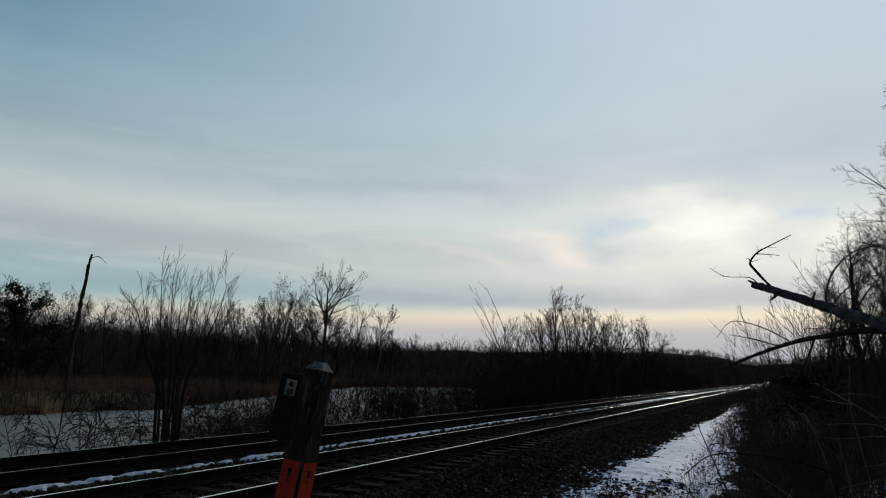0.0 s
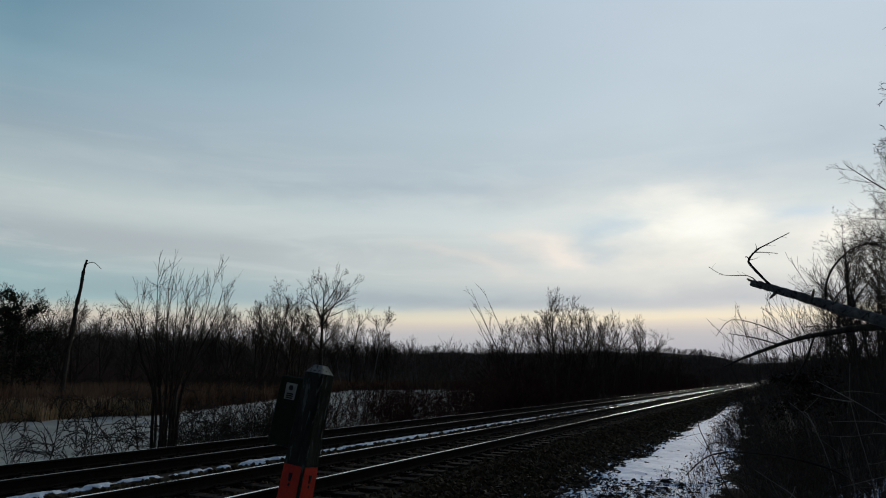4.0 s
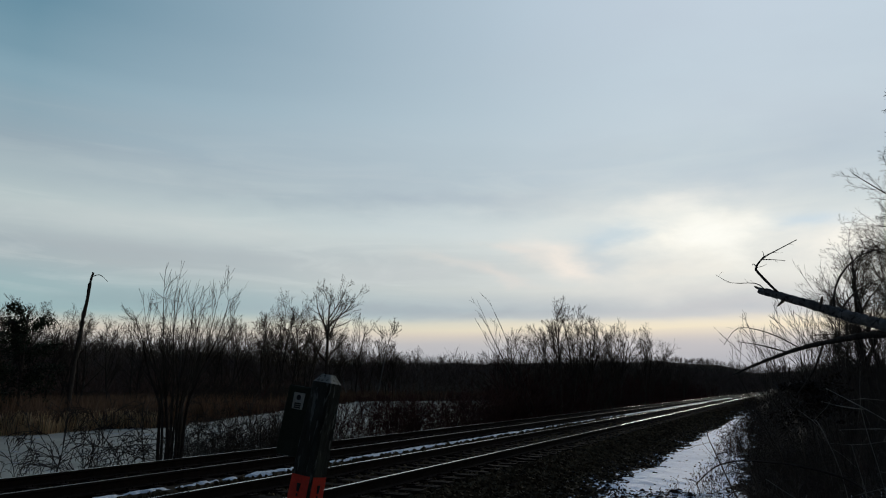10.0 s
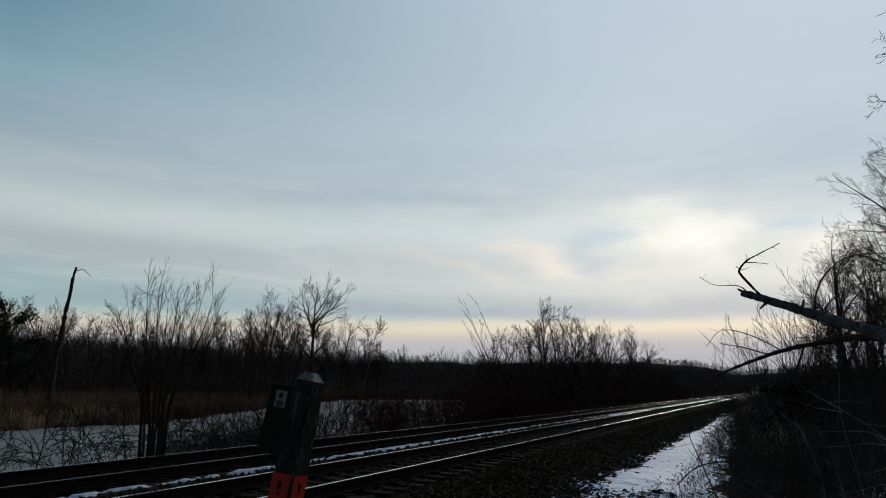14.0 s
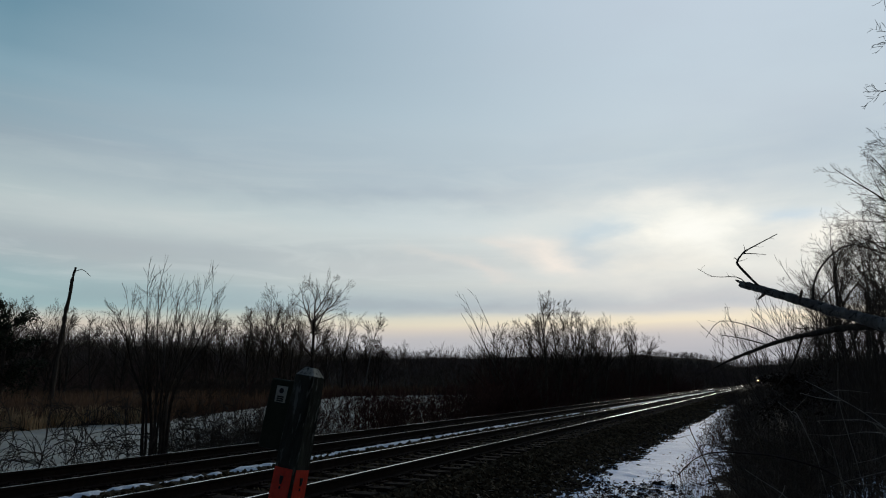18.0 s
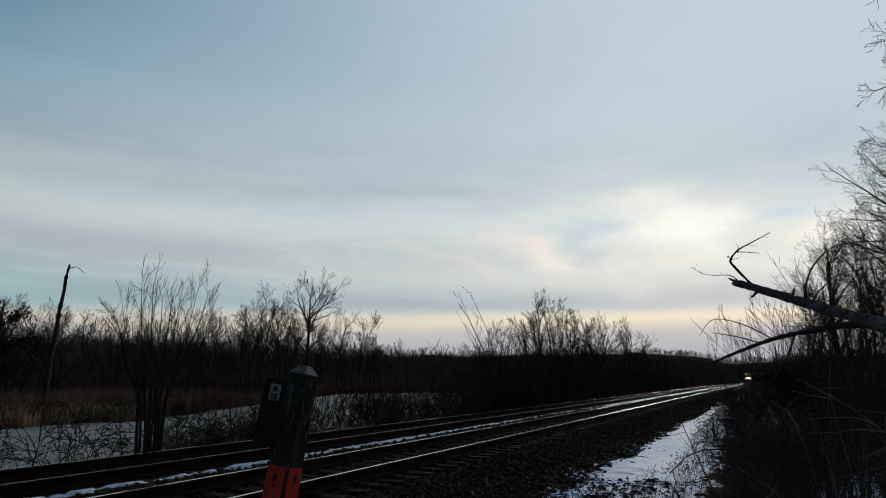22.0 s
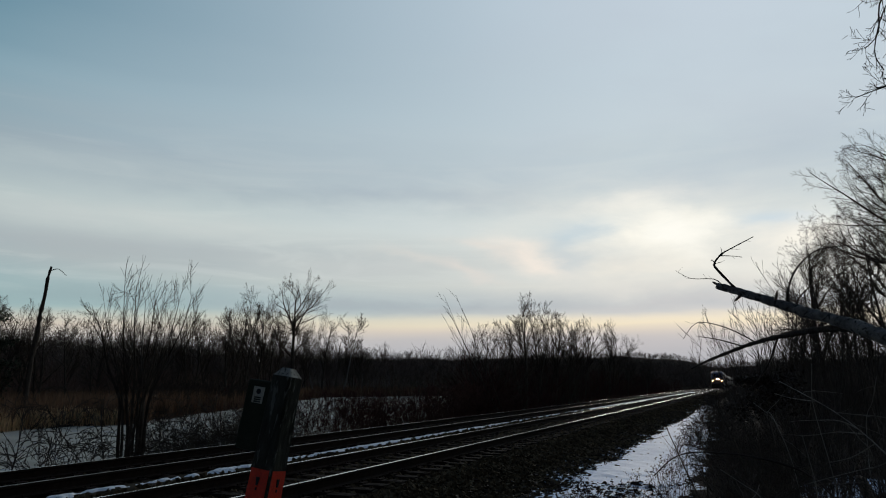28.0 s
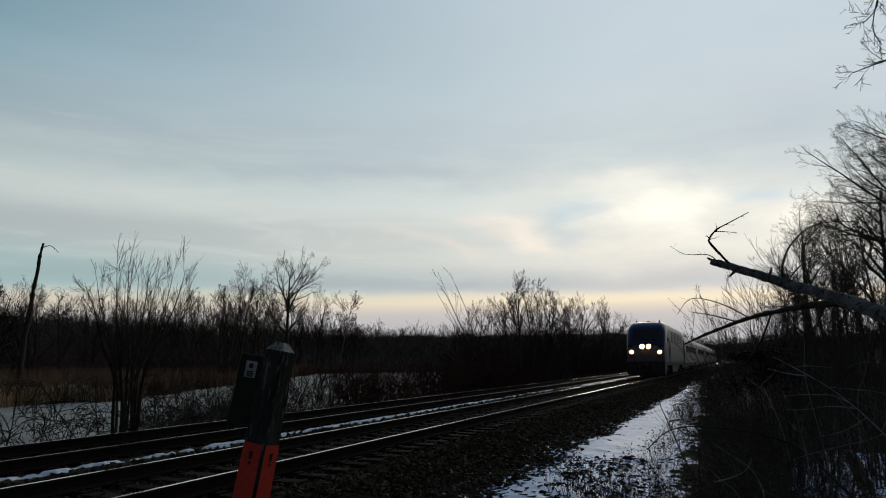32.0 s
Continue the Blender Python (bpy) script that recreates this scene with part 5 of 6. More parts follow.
for i, (pts, r) in enumerate((([(0.33, 5.4, 1.0), (0.36, 5.38, 0.83), (0.38, 5.36, 0.7), (0.38, 5.34, 0.58), (0.35, 5.3, 0.4), (0.25, 5.2, -0.55)], 0.003),
                              ([(-0.21, 5.65, 0.73), (-0.08, 5.6, 0.65), (0.03, 5.55, 0.58), (0.09, 5.5, 0.47), (0.12, 5.4, 0.3), (0.2, 5.2, -0.55)], 0.005),
                              ([(-0.22, 5.4, 0.57), (-0.15, 5.35, 0.51), (-0.06, 5.3, 0.44), (0.05, 5.2, 0.2), (0.15, 5.0, -0.55)], 0.004),
                              ([(0.51, 6.4, 1.5), (0.49, 6.4, 1.28), (0.5, 6.4, 1.1), (0.6, 6.3, 0.4), (0.6, 6.3, -0.55)], 0.003),
                              ([(0.05, 5.9, 1.2), (0.12, 5.85, 1.14), (0.18, 5.8, 1.08), (0.3, 5.7, 0.6), (0.35, 5.6, -0.55)], 0.003),
                              ([(0.98, 6.6, 1.4), (0.93, 6.6, 1.2), (0.87, 6.6, 1.02), (0.85, 6.5, 0.4), (0.9, 6.5, -0.55)], 0.003),
                              ([(-0.72, 6.0, 0.62), (-0.56, 5.9, 0.77), (-0.39, 5.8, 0.83), (-0.2, 5.7, 0.84), (0.02, 5.6, 0.83), (0.31, 5.5, 0.76), (0.5, 5.3, 0.6), (0.8, 5.1, 0.2), (1.0, 5.0, -0.5)], 0.008),
                              ([(0.3, 5.1, 0.72), (0.5, 5.15, 0.78), (0.7, 5.2, 0.83), (0.9, 5.2, 0.85), (1.3, 5.1, 0.4), (1.5, 5.1, -0.5)], 0.004),
                              ([(0.04, 5.3, 0.68), (0.0, 5.3, 0.6), (-0.11, 5.3, 0.54), (-0.2, 5.25, 0.52)], 0.004))):
    dark = i == 6
    stalk = tagged(new("dead_stalk"), "dark bent dead stalk reaching over the snow" if dark else "bleached dead stalk bent through the thicket", "stalk", "dead stalks")
    main = tube(pts, np.linspace(r * 0.5, r * 1.3, len(pts)), 5, 71 + i, 0.12, 4)
    part("stem", tubes_mesh("stem", [main, sprout(rng, main[0], main[1], 4, 4, 0.12, 40, -0.1, 0.1, 0.15, 3, thin=0.6)]), M["twig" if dark else "bleached"], stalk)

# a broken stump in the snow patch
stump = tagged(new("tree_stump"), "broken brown stump standing in a patch of snow", "stump")
part("trunk", gnarl(tubes_mesh("trunk", [tube([(1.64, 12.0, -0.6), (1.56, 12.0, -0.35), (1.46, 11.97, -0.08), (1.42, 11.95, 0.02)], [0.11, 0.09, 0.075, 0.06], 12, 90, 0.06, 5)]), 0.015, 14), M["cutwood"], stump)

# thin weeds that stand in the snow
weed = tagged(new("dry_weed"), "thin dry weed standing in the snow", "weed", "dry weeds")
wb = stems(rng, 5, 0.75, 0.005, 0.35, 0.05, n=6, wob=0.1, k=4)
wl = sprout(rng, wb[0], wb[1], 5, 4, 0.4, 40, 0.1, 0.25, 0.15, 3)
part("stalk", tubes_mesh("stalk", [wb, wl]), M["red_twig"], weed)
ob, *_ = leaf_scatter("foliage", "", wl[0][:, -2:].reshape(-1, 3), 0.028, M["leaf"], 65)
ob.parent = weed
put(weed, -1.9, 9.4, -0.55)
for i in range(85):
    y = 6.5 + 34 * rng.random() ** 1.4
    x = -1.0 - 0.026 * y + (0.22 * rng.normal() if i % 9 else 0.8 * rng.normal())
    again(weed, min(max(x, -3.4), 0.2), y, -0.56, rng.random() * 360, 0.4 + 0.5 * rng.random())
for i in range(9):
    again(weed, -1.95 + 0.22 * rng.normal(), 9.2 + 1.1 * rng.random(), -0.56, rng.random() * 360, 0.7 + 0.4 * rng.random())


# ---- the marker post ----
def make_post():
    foot = Vector((-2.124, 2.45, -0.5))
    up = Vector((0.129, 0.106, 1.0)).normalized()
    post = tagged(new("marker_post"), "leaning dark marker post with orange-red panels", "marker post")
    post.matrix_basis = Matrix.Translation(foot) @ Vector((0, 0, 1)).rotation_difference(up).to_matrix().to_4x4()
    bm = bmesh.new()
    rings = []
    for z, h in ((-0.3, 0.069), (0.4, 0.066), (1.0, 0.062), (1.5, 0.056), (1.88, 0.0505), (1.9, 0.049), (1.937, 0.022)):
        ring = []
        for sx, sy in ((-1, -1), (1, -1), (1, 1), (-1, 1)):
            for a, b in (((1 - 0.16), 1), (1, (1 - 0.16))) if sx * sy < 0 else ((1, (1 - 0.16)), ((1 - 0.16), 1)):
                ring.append(bm.verts.new((sx * h * a + 0.002 * math.sin(z * 9 + sx), sy * h * b, z)))
        rings.append(ring)
    for lo, hi in zip(rings[:-2], rings[1:-1]):
        for i in range(8):
            bm.faces.new((lo[i], lo[(i + 1) % 8], hi[(i + 1) % 8], hi[i]))
    bm.faces.new(rings[0][::-1])
    cap = bmesh.new()
    ring = [[cap.verts.new(v.co + Vector((0, 0, 0.0))) for v in r] for r in rings[-2:]]
    for i in range(8):
        cap.faces.new((ring[0][i], ring[0][(i + 1) % 8], ring[1][(i + 1) % 8], ring[1][i]))
    cap.faces.new(ring[1])
    bmesh.ops.recalc_face_normals(cap, faces=cap.faces)
    bmesh.ops.delete(bm, geom=rings[-1], context="VERTS")
    bmesh.ops.recalc_face_normals(bm, faces=bm.faces)
    part("cap", cap, M["post_top"], post, "weathered chamfered top, coloured paler as if skylit")
    part("shaft", bm, M["post_wood"], post, "weathered dark square shaft with a chamfered top")
    def slab(name, axis, z0, z1, w0, w1, off0, off1, mat, owner, centre=0.0, thick=0.003):
        bm = bmesh.new()
        vs = []
        for t in (0, thick):
            for z, w, off in ((z0, w0, off0), (z1, w1, off1)):
                for s in (-1, 1):
                    vs.append(bm.verts.new((centre + s * w, -off - t, z) if axis == "y" else (off + t, centre + s * w, z)))
        for f in ((0, 1, 3, 2), (4, 5, 7, 6), (0, 1, 5, 4), (2, 3, 7, 6), (0, 2, 6, 4), (1, 3, 7, 5)):
            bm.faces.new([vs[i] for i in f])
        bmesh.ops.recalc_face_normals(bm, faces=bm.faces)
        return part(name, bm, mat, owner)
    for axis in "yx":
        panel = slab("panel", axis, 0.75, 1.5, 0.052, 0.047, 0.0648, 0.0565, M["orange"], post)
        panel["label"] = "worn orange-red reflective panel"
        for z in (1.455, 1.26, 1.06):
            off = 0.0648 - (z - 0.75) / 0.75 * 0.0083 + 0.0035
            slab("mark", axis, z - 0.022, z + 0.012, 0.005, 0.009, off, off, M["black"], panel)
            slab("mark", axis, z - 0.042, z - 0.03, 0.0035, 0.0035, off, off, M["black"], panel)
    case = part("case", box(bmesh.new(), -0.196, -0.054, -0.018, 0.05, 1.56, 1.868, 0.008), M["dark_box"], post, "dark case fixed to the post")
    slab("sticker", "y", 1.765, 1.838, 0.029, 0.031, 0.0185, 0.0185, M["white_label"], case, -0.125, 0.001)
    bm = bmesh.new()
    bmesh.ops.create_cone(bm, cap_ends=True, segments=14, radius1=0.012, radius2=0.012, depth=0.002, matrix=pose(-0.125, -0.0205, 1.817, 90, 0, 0))
    part("symbol", bm, M["black"], case)
    for z in (1.79, 1.781, 1.772):
        slab("text_bar", "y", z - 0.003, z + 0.003, 0.018, 0.018, 0.0197, 0.0197, M["dark_box"], case, -0.125, 0.0008)


make_post()


# ---- the train ----
def prism(bm, outline, x0, x1, bevel=0.0, segments=3):
    """A body with a side outline (y, z), from x0 to x1, its edges rounded."""
    a = [bm.verts.new((x0, y, z)) for y, z in outline]
    b = [bm.verts.new((x1, y, z)) for y, z in outline]
    fs = [bm.faces.new(a), bm.faces.new(b[::-1])]
    n = len(outline)
    for i in range(n):
        fs.append(bm.faces.new((a[i], b[i], b[(i + 1) % n], a[(i + 1) % n])))
    bmesh.ops.recalc_face_normals(bm, faces=fs)
    if bevel:
        es = [e for e in bm.edges if not (abs(e.verts[0].co.x - e.verts[1].co.x) > 0.1 and min(e.verts[0].co.z, e.verts[1].co.z) < 1.1)]
        bmesh.ops.bevel(bm, geom=es, offset=bevel, segments=segments, affect="EDGES", profile=0.5)
    return bm


def disc(bm, x, y, z, r, depth, axis="y", seg=20, r2=None):
    turn = (90, 0, 0) if axis == "y" else (0, 90, 0)
    bmesh.ops.create_cone(bm, cap_ends=True, segments=seg, radius1=r, radius2=r if r2 is None else r2, depth=depth, matrix=pose(x, y, z, *turn))
    return bm


def truck(owner, y, wheelbase):
    """A bogie with its wheels."""
    bogie = part("bogie", box(box(box(bmesh.new(), -1.12, -0.98, y - wheelbase / 2 - 0.7, y + wheelbase / 2 + 0.7, 0.45, 0.78, 0.03), 0.98, 1.12, y - wheelbase / 2 - 0.7, y + wheelbase / 2 + 0.7, 0.45, 0.78, 0.03),
                 -1.0, 1.0, y - 0.5, y + 0.5, 0.5, 0.95, 0.03), M["steel_dark"], owner)
    for wy in (y - wheelbase / 2, y + wheelbase / 2):
        for sx in (-1, 1):
            bm = disc(bmesh.new(), sx * 0.7525, wy, 0.5, 0.5, 0.13, "x", 28)
            disc(bm, sx * 0.68, wy, 0.5, 0.53, 0.03, "x", 28)
            part("wheel", bm, M["steel_dark"], bogie)
            part("axle_box", box(bmesh.new(), sx * 1.05 - 0.13, sx * 1.05 + 0.13, wy - 0.17, wy + 0.17, 0.36, 0.66, 0.03), M["steel_dark"], bogie)
    return bogie


def make_locomotive():
    loco = tagged(new("locomotive"), "silver passenger locomotive with dark blue cab and lit headlights", "locomotive")
    L = 21.0
    # a lofted shell: sloping nose, rounded shoulders, crowned roof
    st = [(0.0, 1.3, 2.2, 0.2), (0.05, 1.38, 2.3, 0.24), (0.15, 1.43, 2.46, 0.3), (0.6, 1.47, 3.14, 0.4), (1.05, 1.48, 3.82, 0.5), (1.35, 1.48, 4.1, 0.55), (1.8, 1.48, 4.28, 0.6), (2.4, 1.48, 4.36, 0.62),
          (3.4, 1.48, 4.37, 0.62), (4.6, 1.48, 4.37, 0.62), (8.0, 1.48, 4.37, 0.62), (14.0, 1.48, 4.37, 0.62), (L - 0.5, 1.48, 4.37, 0.62), (L - 0.1, 1.46, 4.25, 0.6), (L, 1.4, 4.1, 0.5)]
    rings = []
    for y, w, top, r in st:
        ring = [(-w + 0.04, y, 0.95), (-w, y, 1.15), (-w, y, 1.6), (-w, y, 2.0), (-w, y, max(2.02, min(2.45, top - r)))]
        ring += [(-w + r - r * math.cos(a), y, max(2.04, top - r) + r * math.sin(a) * (1.0 if top - r > 2.04 else max(0.2, (top - 2.04) / r))) for a in (0.0, 0.3, 0.6, 0.9, 1.2, 1.45)]
        ring += [(-0.35, y, top + 0.02 * min(1, y)), ]
        rings.append(ring + [(-x, yy, z) for x, yy, z in ring[::-1]])
    v = np.array(rings)
    i = np.arange(v.shape[0] * v.shape[1]).reshape(v.shape[:2])
    f = np.stack([i[:-1, :-1], i[1:, :-1], i[1:, 1:], i[:-1, 1:]], -1).reshape(-1, 4)
    flat = v.reshape(-1, 3)
    mid = flat[f].mean(1)
    blue = (mid[:, 2] > 2.42 + np.maximum(0, mid[:, 1] - 0.8) * 0.5) & (mid[:, 1] < 4.2)
    part("body", quads_mesh("body", flat, f[~blue], smooth=False), M["silver"], loco, "dull silver monocoque body")
    part("cab_paint", quads_mesh("cab_paint", flat, f[blue], smooth=True), M["blue"], loco, "dark blue paint over the cab and windscreen")
    for k in (0, -1):      # nose and tail plates
        bm = bmesh.new()
        bm.faces.new([bm.verts.new(p) for p in rings[k]])
        bmesh.ops.recalc_face_normals(bm, faces=bm.faces)
        part("end_plate", bm, M["silver"], loco)
    # blue mask over the sloping windscreen
    def slope(t, lift):
        y, z = 0.12 + 0.93 * t, 2.42 + 1.4 * t
        k = lift / math.hypot(0.93, 1.4)
        return y - 1.4 * k, z + 0.93 * k
    def panel(name, x0, x1, t0, t1, lift, mat, owner, taper=0.0, thick=0.02):
        bm = bmesh.new()
        vs = []
        for k in (lift, lift + thick):
            for t, w in ((t0, 0.0), (t1, taper)):
                for x in (x0 + w, x1 - w):
                    y, z = slope(t, k)
                    vs.append(bm.verts.new((x, y, z)))
        for f in ((0, 1, 3, 2), (4, 5, 7, 6), (0, 1, 5, 4), (2, 3, 7, 6), (0, 2, 6, 4), (1, 3, 7, 5)):
            bm.faces.new([vs[i] for i in f])
        bmesh.ops.recalc_face_normals(bm, faces=bm.faces)
        return part(name, bm, mat, owner)
    mask = panel("cab_mask", -1.06, 1.06, 0.05, 0.97, 0.004, M["blue"], loco, 0.03)
    mask["label"] = "dark blue paint round the windscreen"
    for x0, x1 in ((-1.0, -0.06), (0.06, 1.0)):
        panel("windscreen", x0, x1, 0.34, 0.86, 0.018, M["glass"], mask, 0.04)
    panel("wiper", -0.62, -0.59, 0.3, 0.62, 0.04, M["steel_dark"], mask)
    panel("wiper", 0.59, 0.62, 0.3, 0.62, 0.04, M["steel_dark"], mask)
    for sx in (-1, 1):
        bm = prism(bmesh.new(), [(2.0, 2.75), (2.0, 3.45), (2.75, 3.45), (2.75, 2.75)], sx * 1.49 - 0.006, sx * 1.49 + 0.006)
        part("cab_window", bm, M["glass"], loco)
        bm = prism(bmesh.new(), [(3.2, 1.15), (3.2, 3.3), (3.95, 3.3), (3.95, 1.15)], sx * 1.486 - 0.006, sx * 1.486 + 0.006)
        door = part("cab_door", bm, M["silver"], loco)
        part("door_window", prism(bmesh.new(), [(3.4, 2.5), (3.4, 3.1), (3.75, 3.1), (3.75, 2.5)], sx * 1.495 - 0.005, sx * 1.495 + 0.005), M["glass"], door)
        for dy in (3.08, 4.05):
            part("grab_rail", disc(bmesh.new(), sx * 1.53, dy, 1.9, 0.018, 1.6, "x", 8), M["steel_dark"], loco).matrix_basis = Matrix.Translation((sx * 1.53, dy, 1.9)) @ pose(0, 0, 0, 0, 90, 0) @ Matrix.Translation((-sx * 1.53, -dy, -1.9))
        for y0 in (6.0, 9.5, 13.0, 16.2):
            grille = part("grille", box(bmesh.new(), sx * 1.488 - 0.008, sx * 1.488 + 0.008, y0, y0 + 2.2, 2.85, 3.7), M["steel_dark"], loco)
            for z in np.arange(2.93, 3.68, 0.14):
                part("slat", box(bmesh.new(), sx * 1.5 - 0.012, sx * 1.5 + 0.012, y0 + 0.03, y0 + 2.17, z - 0.03, z + 0.03), M["silver"], grille)
        part("stripe", box(bmesh.new(), sx * 1.487 - 0.004, sx * 1.487 + 0.004, 4.3, L - 0.2, 2.2, 2.42), M["blue"], loco, "dark blue side stripe")
        part("stripe", box(bmesh.new(), sx * 1.487 - 0.004, sx * 1.487 + 0.004, 4.3, L - 0.2, 2.44, 2.5), M["stripe_red"], loco, "thin red side stripe")
        # ditch light, marker and step beside the nose
        holder = part("light_housing", disc(bmesh.new(), sx * 1.06, 0.0, 1.93, 0.155, 0.06, "y", 20), M["steel_dark"], loco)
        part("ditch_light", disc(bmesh.new(), sx * 1.06, -0.036, 1.93, 0.14, 0.012, "y", 20), M["ditch"], holder, "lit ditch light")
        part("marker_light", box(bmesh.new(), sx * 1.02 - 0.15, sx * 1.02 + 0.15, -0.02, 0.02, 1.48, 1.7, 0.008), M["red_lens"], loco, "dark red marker lens")
        part("number_board", panel_board(sx), M["black"], loco)
        part("step", box(bmesh.new(), sx * 1.25 - 0.2, sx * 1.25 + 0.2, 0.2, 0.6, 0.42, 0.47, 0.01), M["steel_dark"], loco)
    lamp_box = part("headlight_housing", box(bmesh.new(), -0.47, 0.47, -0.06, 0.3, 2.15, 2.55, 0.05), M["steel_dark"], loco)
    for x in (-0.24, 0.24):
        part("headlight", disc(bmesh.new(), x, -0.066, 2.35, 0.165, 0.012, "y", 24), M["lamp"], lamp_box, "lit headlight")
    # black pilot, plough and coupler
    part("pilot", prism(bmesh.new(), [(-0.05, 0.12), (-0.12, 0.2), (-0.02, 1.2), (1.2, 1.2), (1.2, 0.4), (0.4, 0.12)], -1.42, 1.42), M["steel_dark"], loco, "black pilot and plough")
    part("coupler", box(box(bmesh.new(), -0.13, 0.13, -0.55, 0.0, 0.75, 0.98, 0.03), -0.2, 0.2, -0.75, -0.45, 0.7, 1.02, 0.05), M["steel_dark"], loco)
    for x in (-0.5, 0.55):
        part("air_hose", tubes_mesh("air_hose", [tube([(x, -0.1, 0.95), (x + 0.02, -0.25, 0.7), (x + 0.1, -0.2, 0.5)], [0.03, 0.03, 0.03], 8)]), M["steel_dark"], loco)
    part("fuel_tank", prism(bmesh.new(), [(7.6, 0.3), (7.4, 0.95), (13.4, 0.95), (13.2, 0.3)], -1.35, 1.35), M["steel_dark"], loco)
    part("underframe", box(bmesh.new(), -1.3, 1.3, 1.0, L - 0.3, 0.85, 1.0), M["steel_dark"], loco)
    truck(loco, 4.0, 2.7)
    truck(loco, 17.0, 2.7)
    for x in (-0.25, 0.0, 0.25):
        part("horn", disc(bmesh.new(), x, 4.6, 4.5, 0.09, 0.45, "y", 12, 0.03), M["steel_dark"], loco)
    for x, y in ((-0.9, 2.6), (0.9, 2.6), (0.0, 3.0)):
        part("aerial", box(bmesh.new(), x - 0.05, x + 0.05, y, y + 0.1, 4.36, 4.5, 0.01), M["steel_dark"], loco)
    for y0 in (7.0, 10.5, 14.0):
        part("roof_fan", disc(bmesh.new(), 0, y0, 4.4, 0.6, 0.1, "y", 24), M["steel_dark"], loco).matrix_basis = Matrix.Translation((0, y0, 4.4)) @ pose(0, 0, 0, 90, 0, 0) @ Matrix.Translation((0, -y0, -4.4))
    return loco


def panel_board(sx):
    return box(bmesh.new(), sx * 1.15 - 0.2, sx * 1.15 + 0.2, 0.02, 0.06, 2.3, 2.44, 0.006)


def make_car():
    car = tagged(new("passenger_car"), "stainless passenger car with a dark window band", "passenger car", "passenger cars")
    L, W = 25.6, 1.5
    prof = [(-W, 1.0), (-W - 0.02, 2.2), (-W, 3.3), (-W + 0.2, 3.75), (-0.8, 4.05), (0, 4.12), (0.8, 4.05), (W - 0.2, 3.75), (W, 3.3), (W + 0.02, 2.2), (W, 1.0)]
    bm = bmesh.new()
    a = [bm.verts.new((x, 0, z)) for x, z in prof]
    b = [bm.verts.new((x, L, z)) for x, z in prof]
    fs = [bm.faces.new(a), bm.faces.new(b)]
    for i in range(len(prof)):
        j = (i + 1) % len(prof)
        fs.append(bm.faces.new((a[i], a[j], b[j], b[i])))
    bmesh.ops.recalc_face_normals(bm, faces=fs)
    part("body", bm, M["stainless"], car)
    for sx in (-1, 1):
        for i in range(13):
            y = 2.9 + i * 1.6
            part("window", box(bmesh.new(), sx * (W + 0.012) - 0.01, sx * (W + 0.012) + 0.01, y, y + 1.2, 2.15, 2.85, 0.004), M["glass"], car)
        part("stripe", box(bmesh.new(), sx * (W + 0.012) - 0.006, sx * (W + 0.012) + 0.006, 0.2, L - 0.2, 1.86, 2.04), M["blue"], car, "dark blue stripe under the windows")
        for y in (1.1, L - 2.0):
            part("door", box(bmesh.new(), sx * (W + 0.008) - 0.012, sx * (W + 0.008) + 0.012, y, y + 0.85, 1.1, 3.1, 0.004), M["stainless"], car)
    part("vestibule", box(bmesh.new(), -0.55, 0.55, -0.3, 0.0, 1.1, 3.4), M["steel_dark"], car)
    part("vestibule", box(bmesh.new(), -0.55, 0.55, L, L + 0.3, 1.1, 3.4), M["steel_dark"], car)
    part("underframe", box(bmesh.new(), -1.2, 1.2, 0.5, L - 0.5, 0.6, 1.0, 0.03), M["steel_dark"], car)
    truck(car, 3.3, 2.6)
    truck(car, L - 3.3, 2.6)
    return car


locomotive = make_locomotive()
first_car = make_car()
cars = [first_car] + [copy_thing(first_car, pose(0, 0, 0)) for _ in range(4)]


# ---- ties and stones ----
def make_ties():
    rng = np.random.default_rng(91)
    meshes = []
    for v in range(4):
        bm = bmesh.new()
        box(bm, -1.3 - 0.03 * rng.random(), 1.3 + 0.03 * rng.random(), -0.115, 0.115, -0.34, -0.172 - 0.012 * rng.random(), 0.012)
        me = bpy.data.meshes.new("tie")
        bm.to_mesh(me)
        bm.free()
        me.materials.append(M["tie"])
        meshes.append(me)
    bm = bmesh.new()
    box(bm, -0.18, 0.18, -0.09, 0.09, -0.185, -0.163, 0.003)
    for sx in (-0.1, 0.1):
        box(bm, sx - 0.012, sx + 0.012, -0.06, -0.035, -0.166, -0.135)
        box(bm, sx - 0.012, sx + 0.012, 0.035, 0.06, -0.166, -0.135)
    plate = bpy.data.meshes.new("tie_plate")
    bm.to_mesh(plate)
    bm.free()
    plate.materials.append(M["rail_side"])
    for track in (track_near, track_far):
        for i in range(280):
            y = 2.0 + i * 0.53
            tie = part("tie", meshes[i % 4], None, track)
            tie.matrix_basis = pose(0.03 * rng.normal(), y + 0.02 * rng.normal(), -0.006 * rng.random(), 0, 0, 0.8 * rng.normal())
            if i < 110:
                for sx in (-HALF, HALF):
                    part("tie_plate", plate, None, tie).location = (sx, 0, 0)


make_ties()


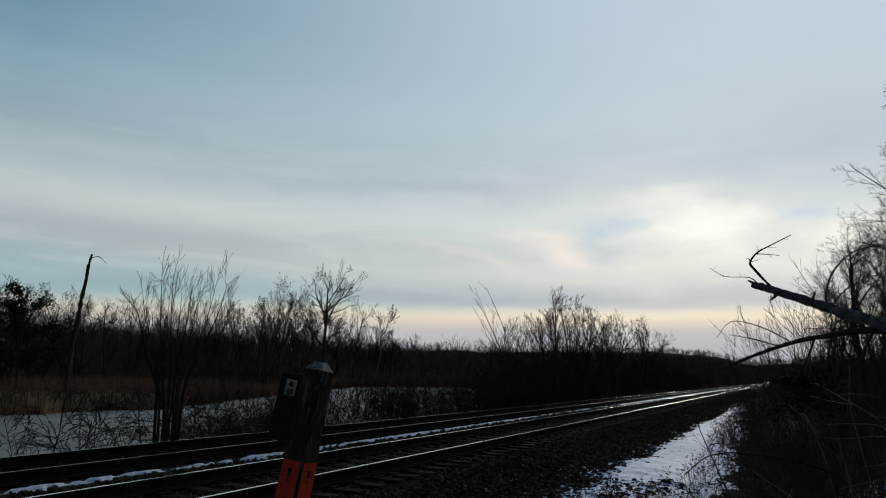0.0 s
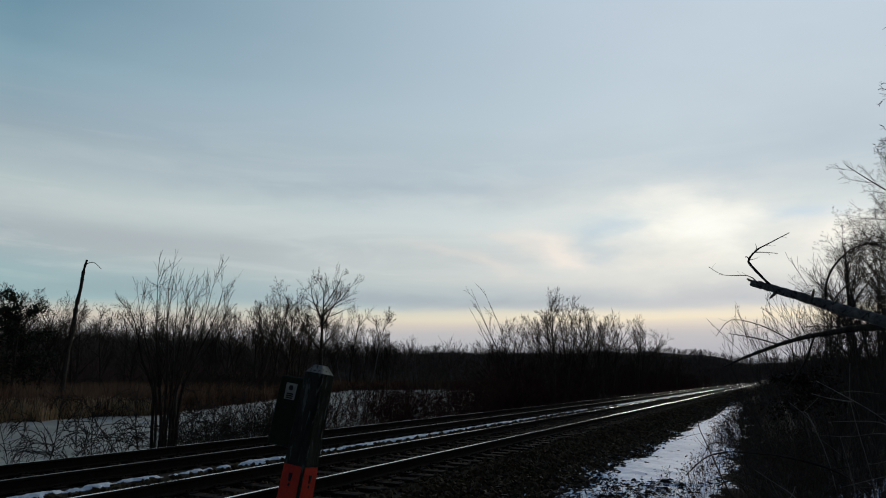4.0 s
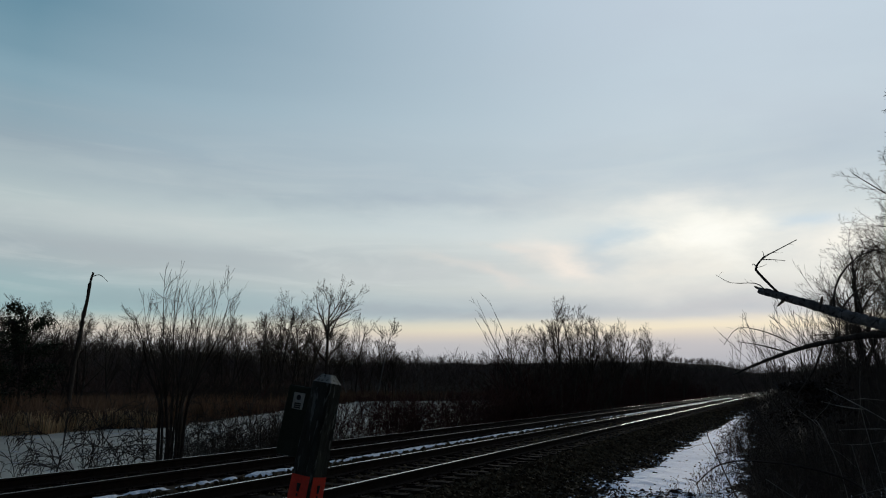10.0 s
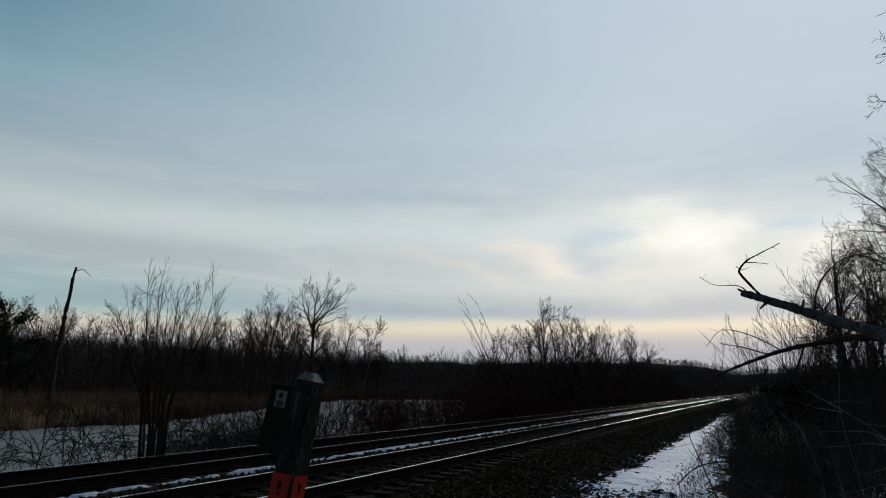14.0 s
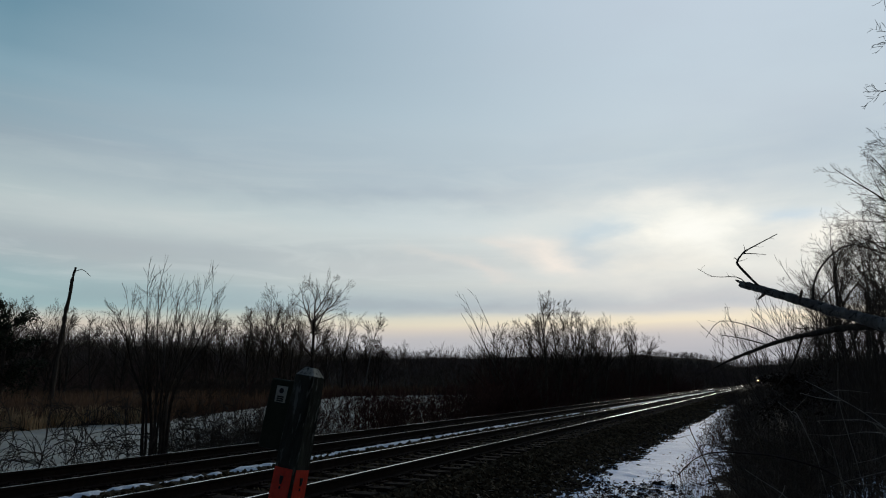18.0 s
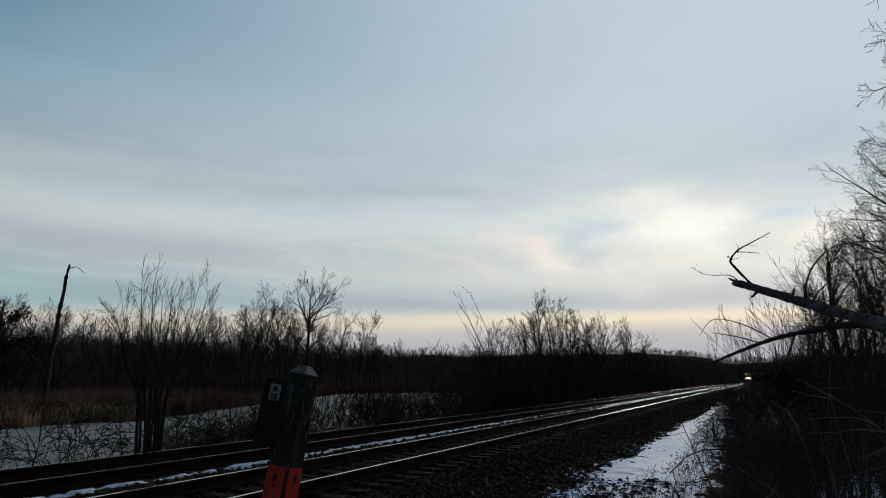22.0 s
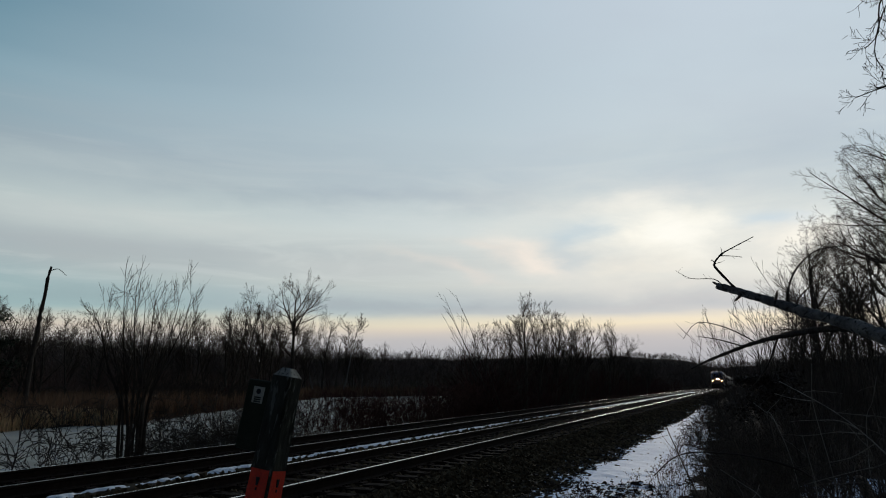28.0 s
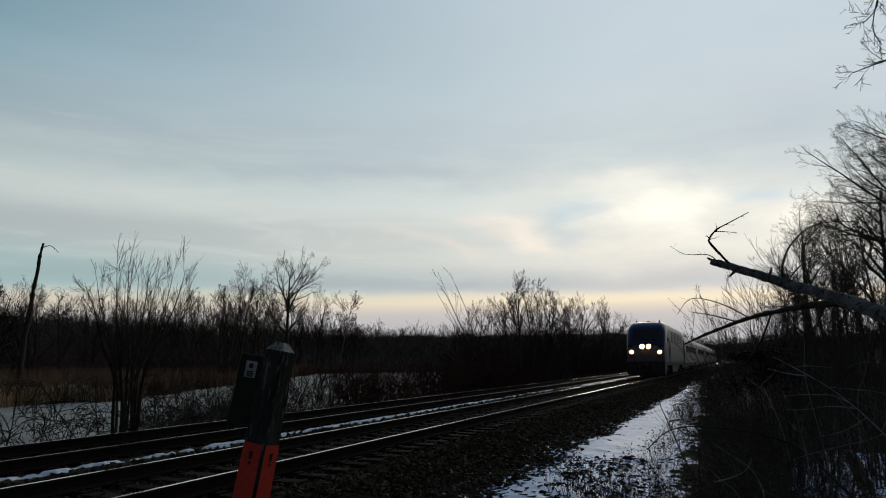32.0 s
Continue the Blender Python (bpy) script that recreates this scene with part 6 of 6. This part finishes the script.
def make_stones():
    """Loose crushed stones on the bed, the nearest stretch in real pieces."""
    rng = np.random.default_rng(17)
    def spread(n, x0, x1, y0, y1, power):
        return rng.uniform(x0, x1, n), y0 + (y1 - y0) * rng.random(n) ** power
    xs, ys = zip(*[spread(14000, -5.1, -3.1, 5, 48, 1.5), spread(3800, -7.8, -5.2, 4, 36, 1.5), spread(2000, -8.22, -7.7, 4, 40, 1.5), spread(2000, -11.3, -8.75, 3, 30, 1.3), spread(1500, -4.0, -2.6, 5, 30, 1.4), spread(3500, -5.1, -3.0, 44, 130, 1.4)])
    x, y = np.concatenate(xs), np.concatenate(ys)
    n = len(x)
    s = (0.018 + 0.02 * rng.random(n)) * (1 + 0.02 * y)
    z = np.maximum(bed_z(x), ground_z(x, y)) + 0.3 * s
    cube = np.array([(-1, -1, -1), (1, -1, -1), (1, 1, -1), (-1, 1, -1), (-1, -1, 1), (1, -1, 1), (1, 1, 1), (-1, 1, 1)], float) * 0.75
    V = cube[None] * (0.55 + 0.8 * rng.random((n, 8, 3)))
    q = rng.normal(size=(n, 3, 3))
    u = q[:, 0] / np.linalg.norm(q[:, 0], axis=1, keepdims=True)
    w = np.cross(u, q[:, 1])
    w /= np.linalg.norm(w, axis=1, keepdims=True)
    R = np.stack([u, w, np.cross(u, w)], 1)
    V = np.einsum("nij,njk->nik", V, R) * s[:, None, None] + np.stack([x, y, z], 1)[:, None]
    F = np.array([(3, 2, 1, 0), (4, 5, 6, 7), (0, 1, 5, 4), (1, 2, 6, 5), (2, 3, 7, 6), (3, 0, 4, 7)])
    f = (np.arange(n)[:, None, None] * 8 + F[None]).reshape(-1, 4)
    tagged(part("ballast_stones", quads_mesh("ballast_stones", V.reshape(-1, 3), f, smooth=False), M["stone"]), "loose dark crushed stones on the track bed", "ballast", kind="stuff")


make_stones()


# ---- what moves ----
def motions():
    """The train comes on at a steady 34.8 m/s."""
    def ahead(back):
        return [(t, pose(NEAR_X, 56.65 + back + 34.79 * (32 - t), 0)) for t in range(0, 33, 2)]
    walk(locomotive, ahead(0.0))
    for i, car in enumerate(cars):
        walk(car, ahead(21.6 + 26.3 * i))


motions()
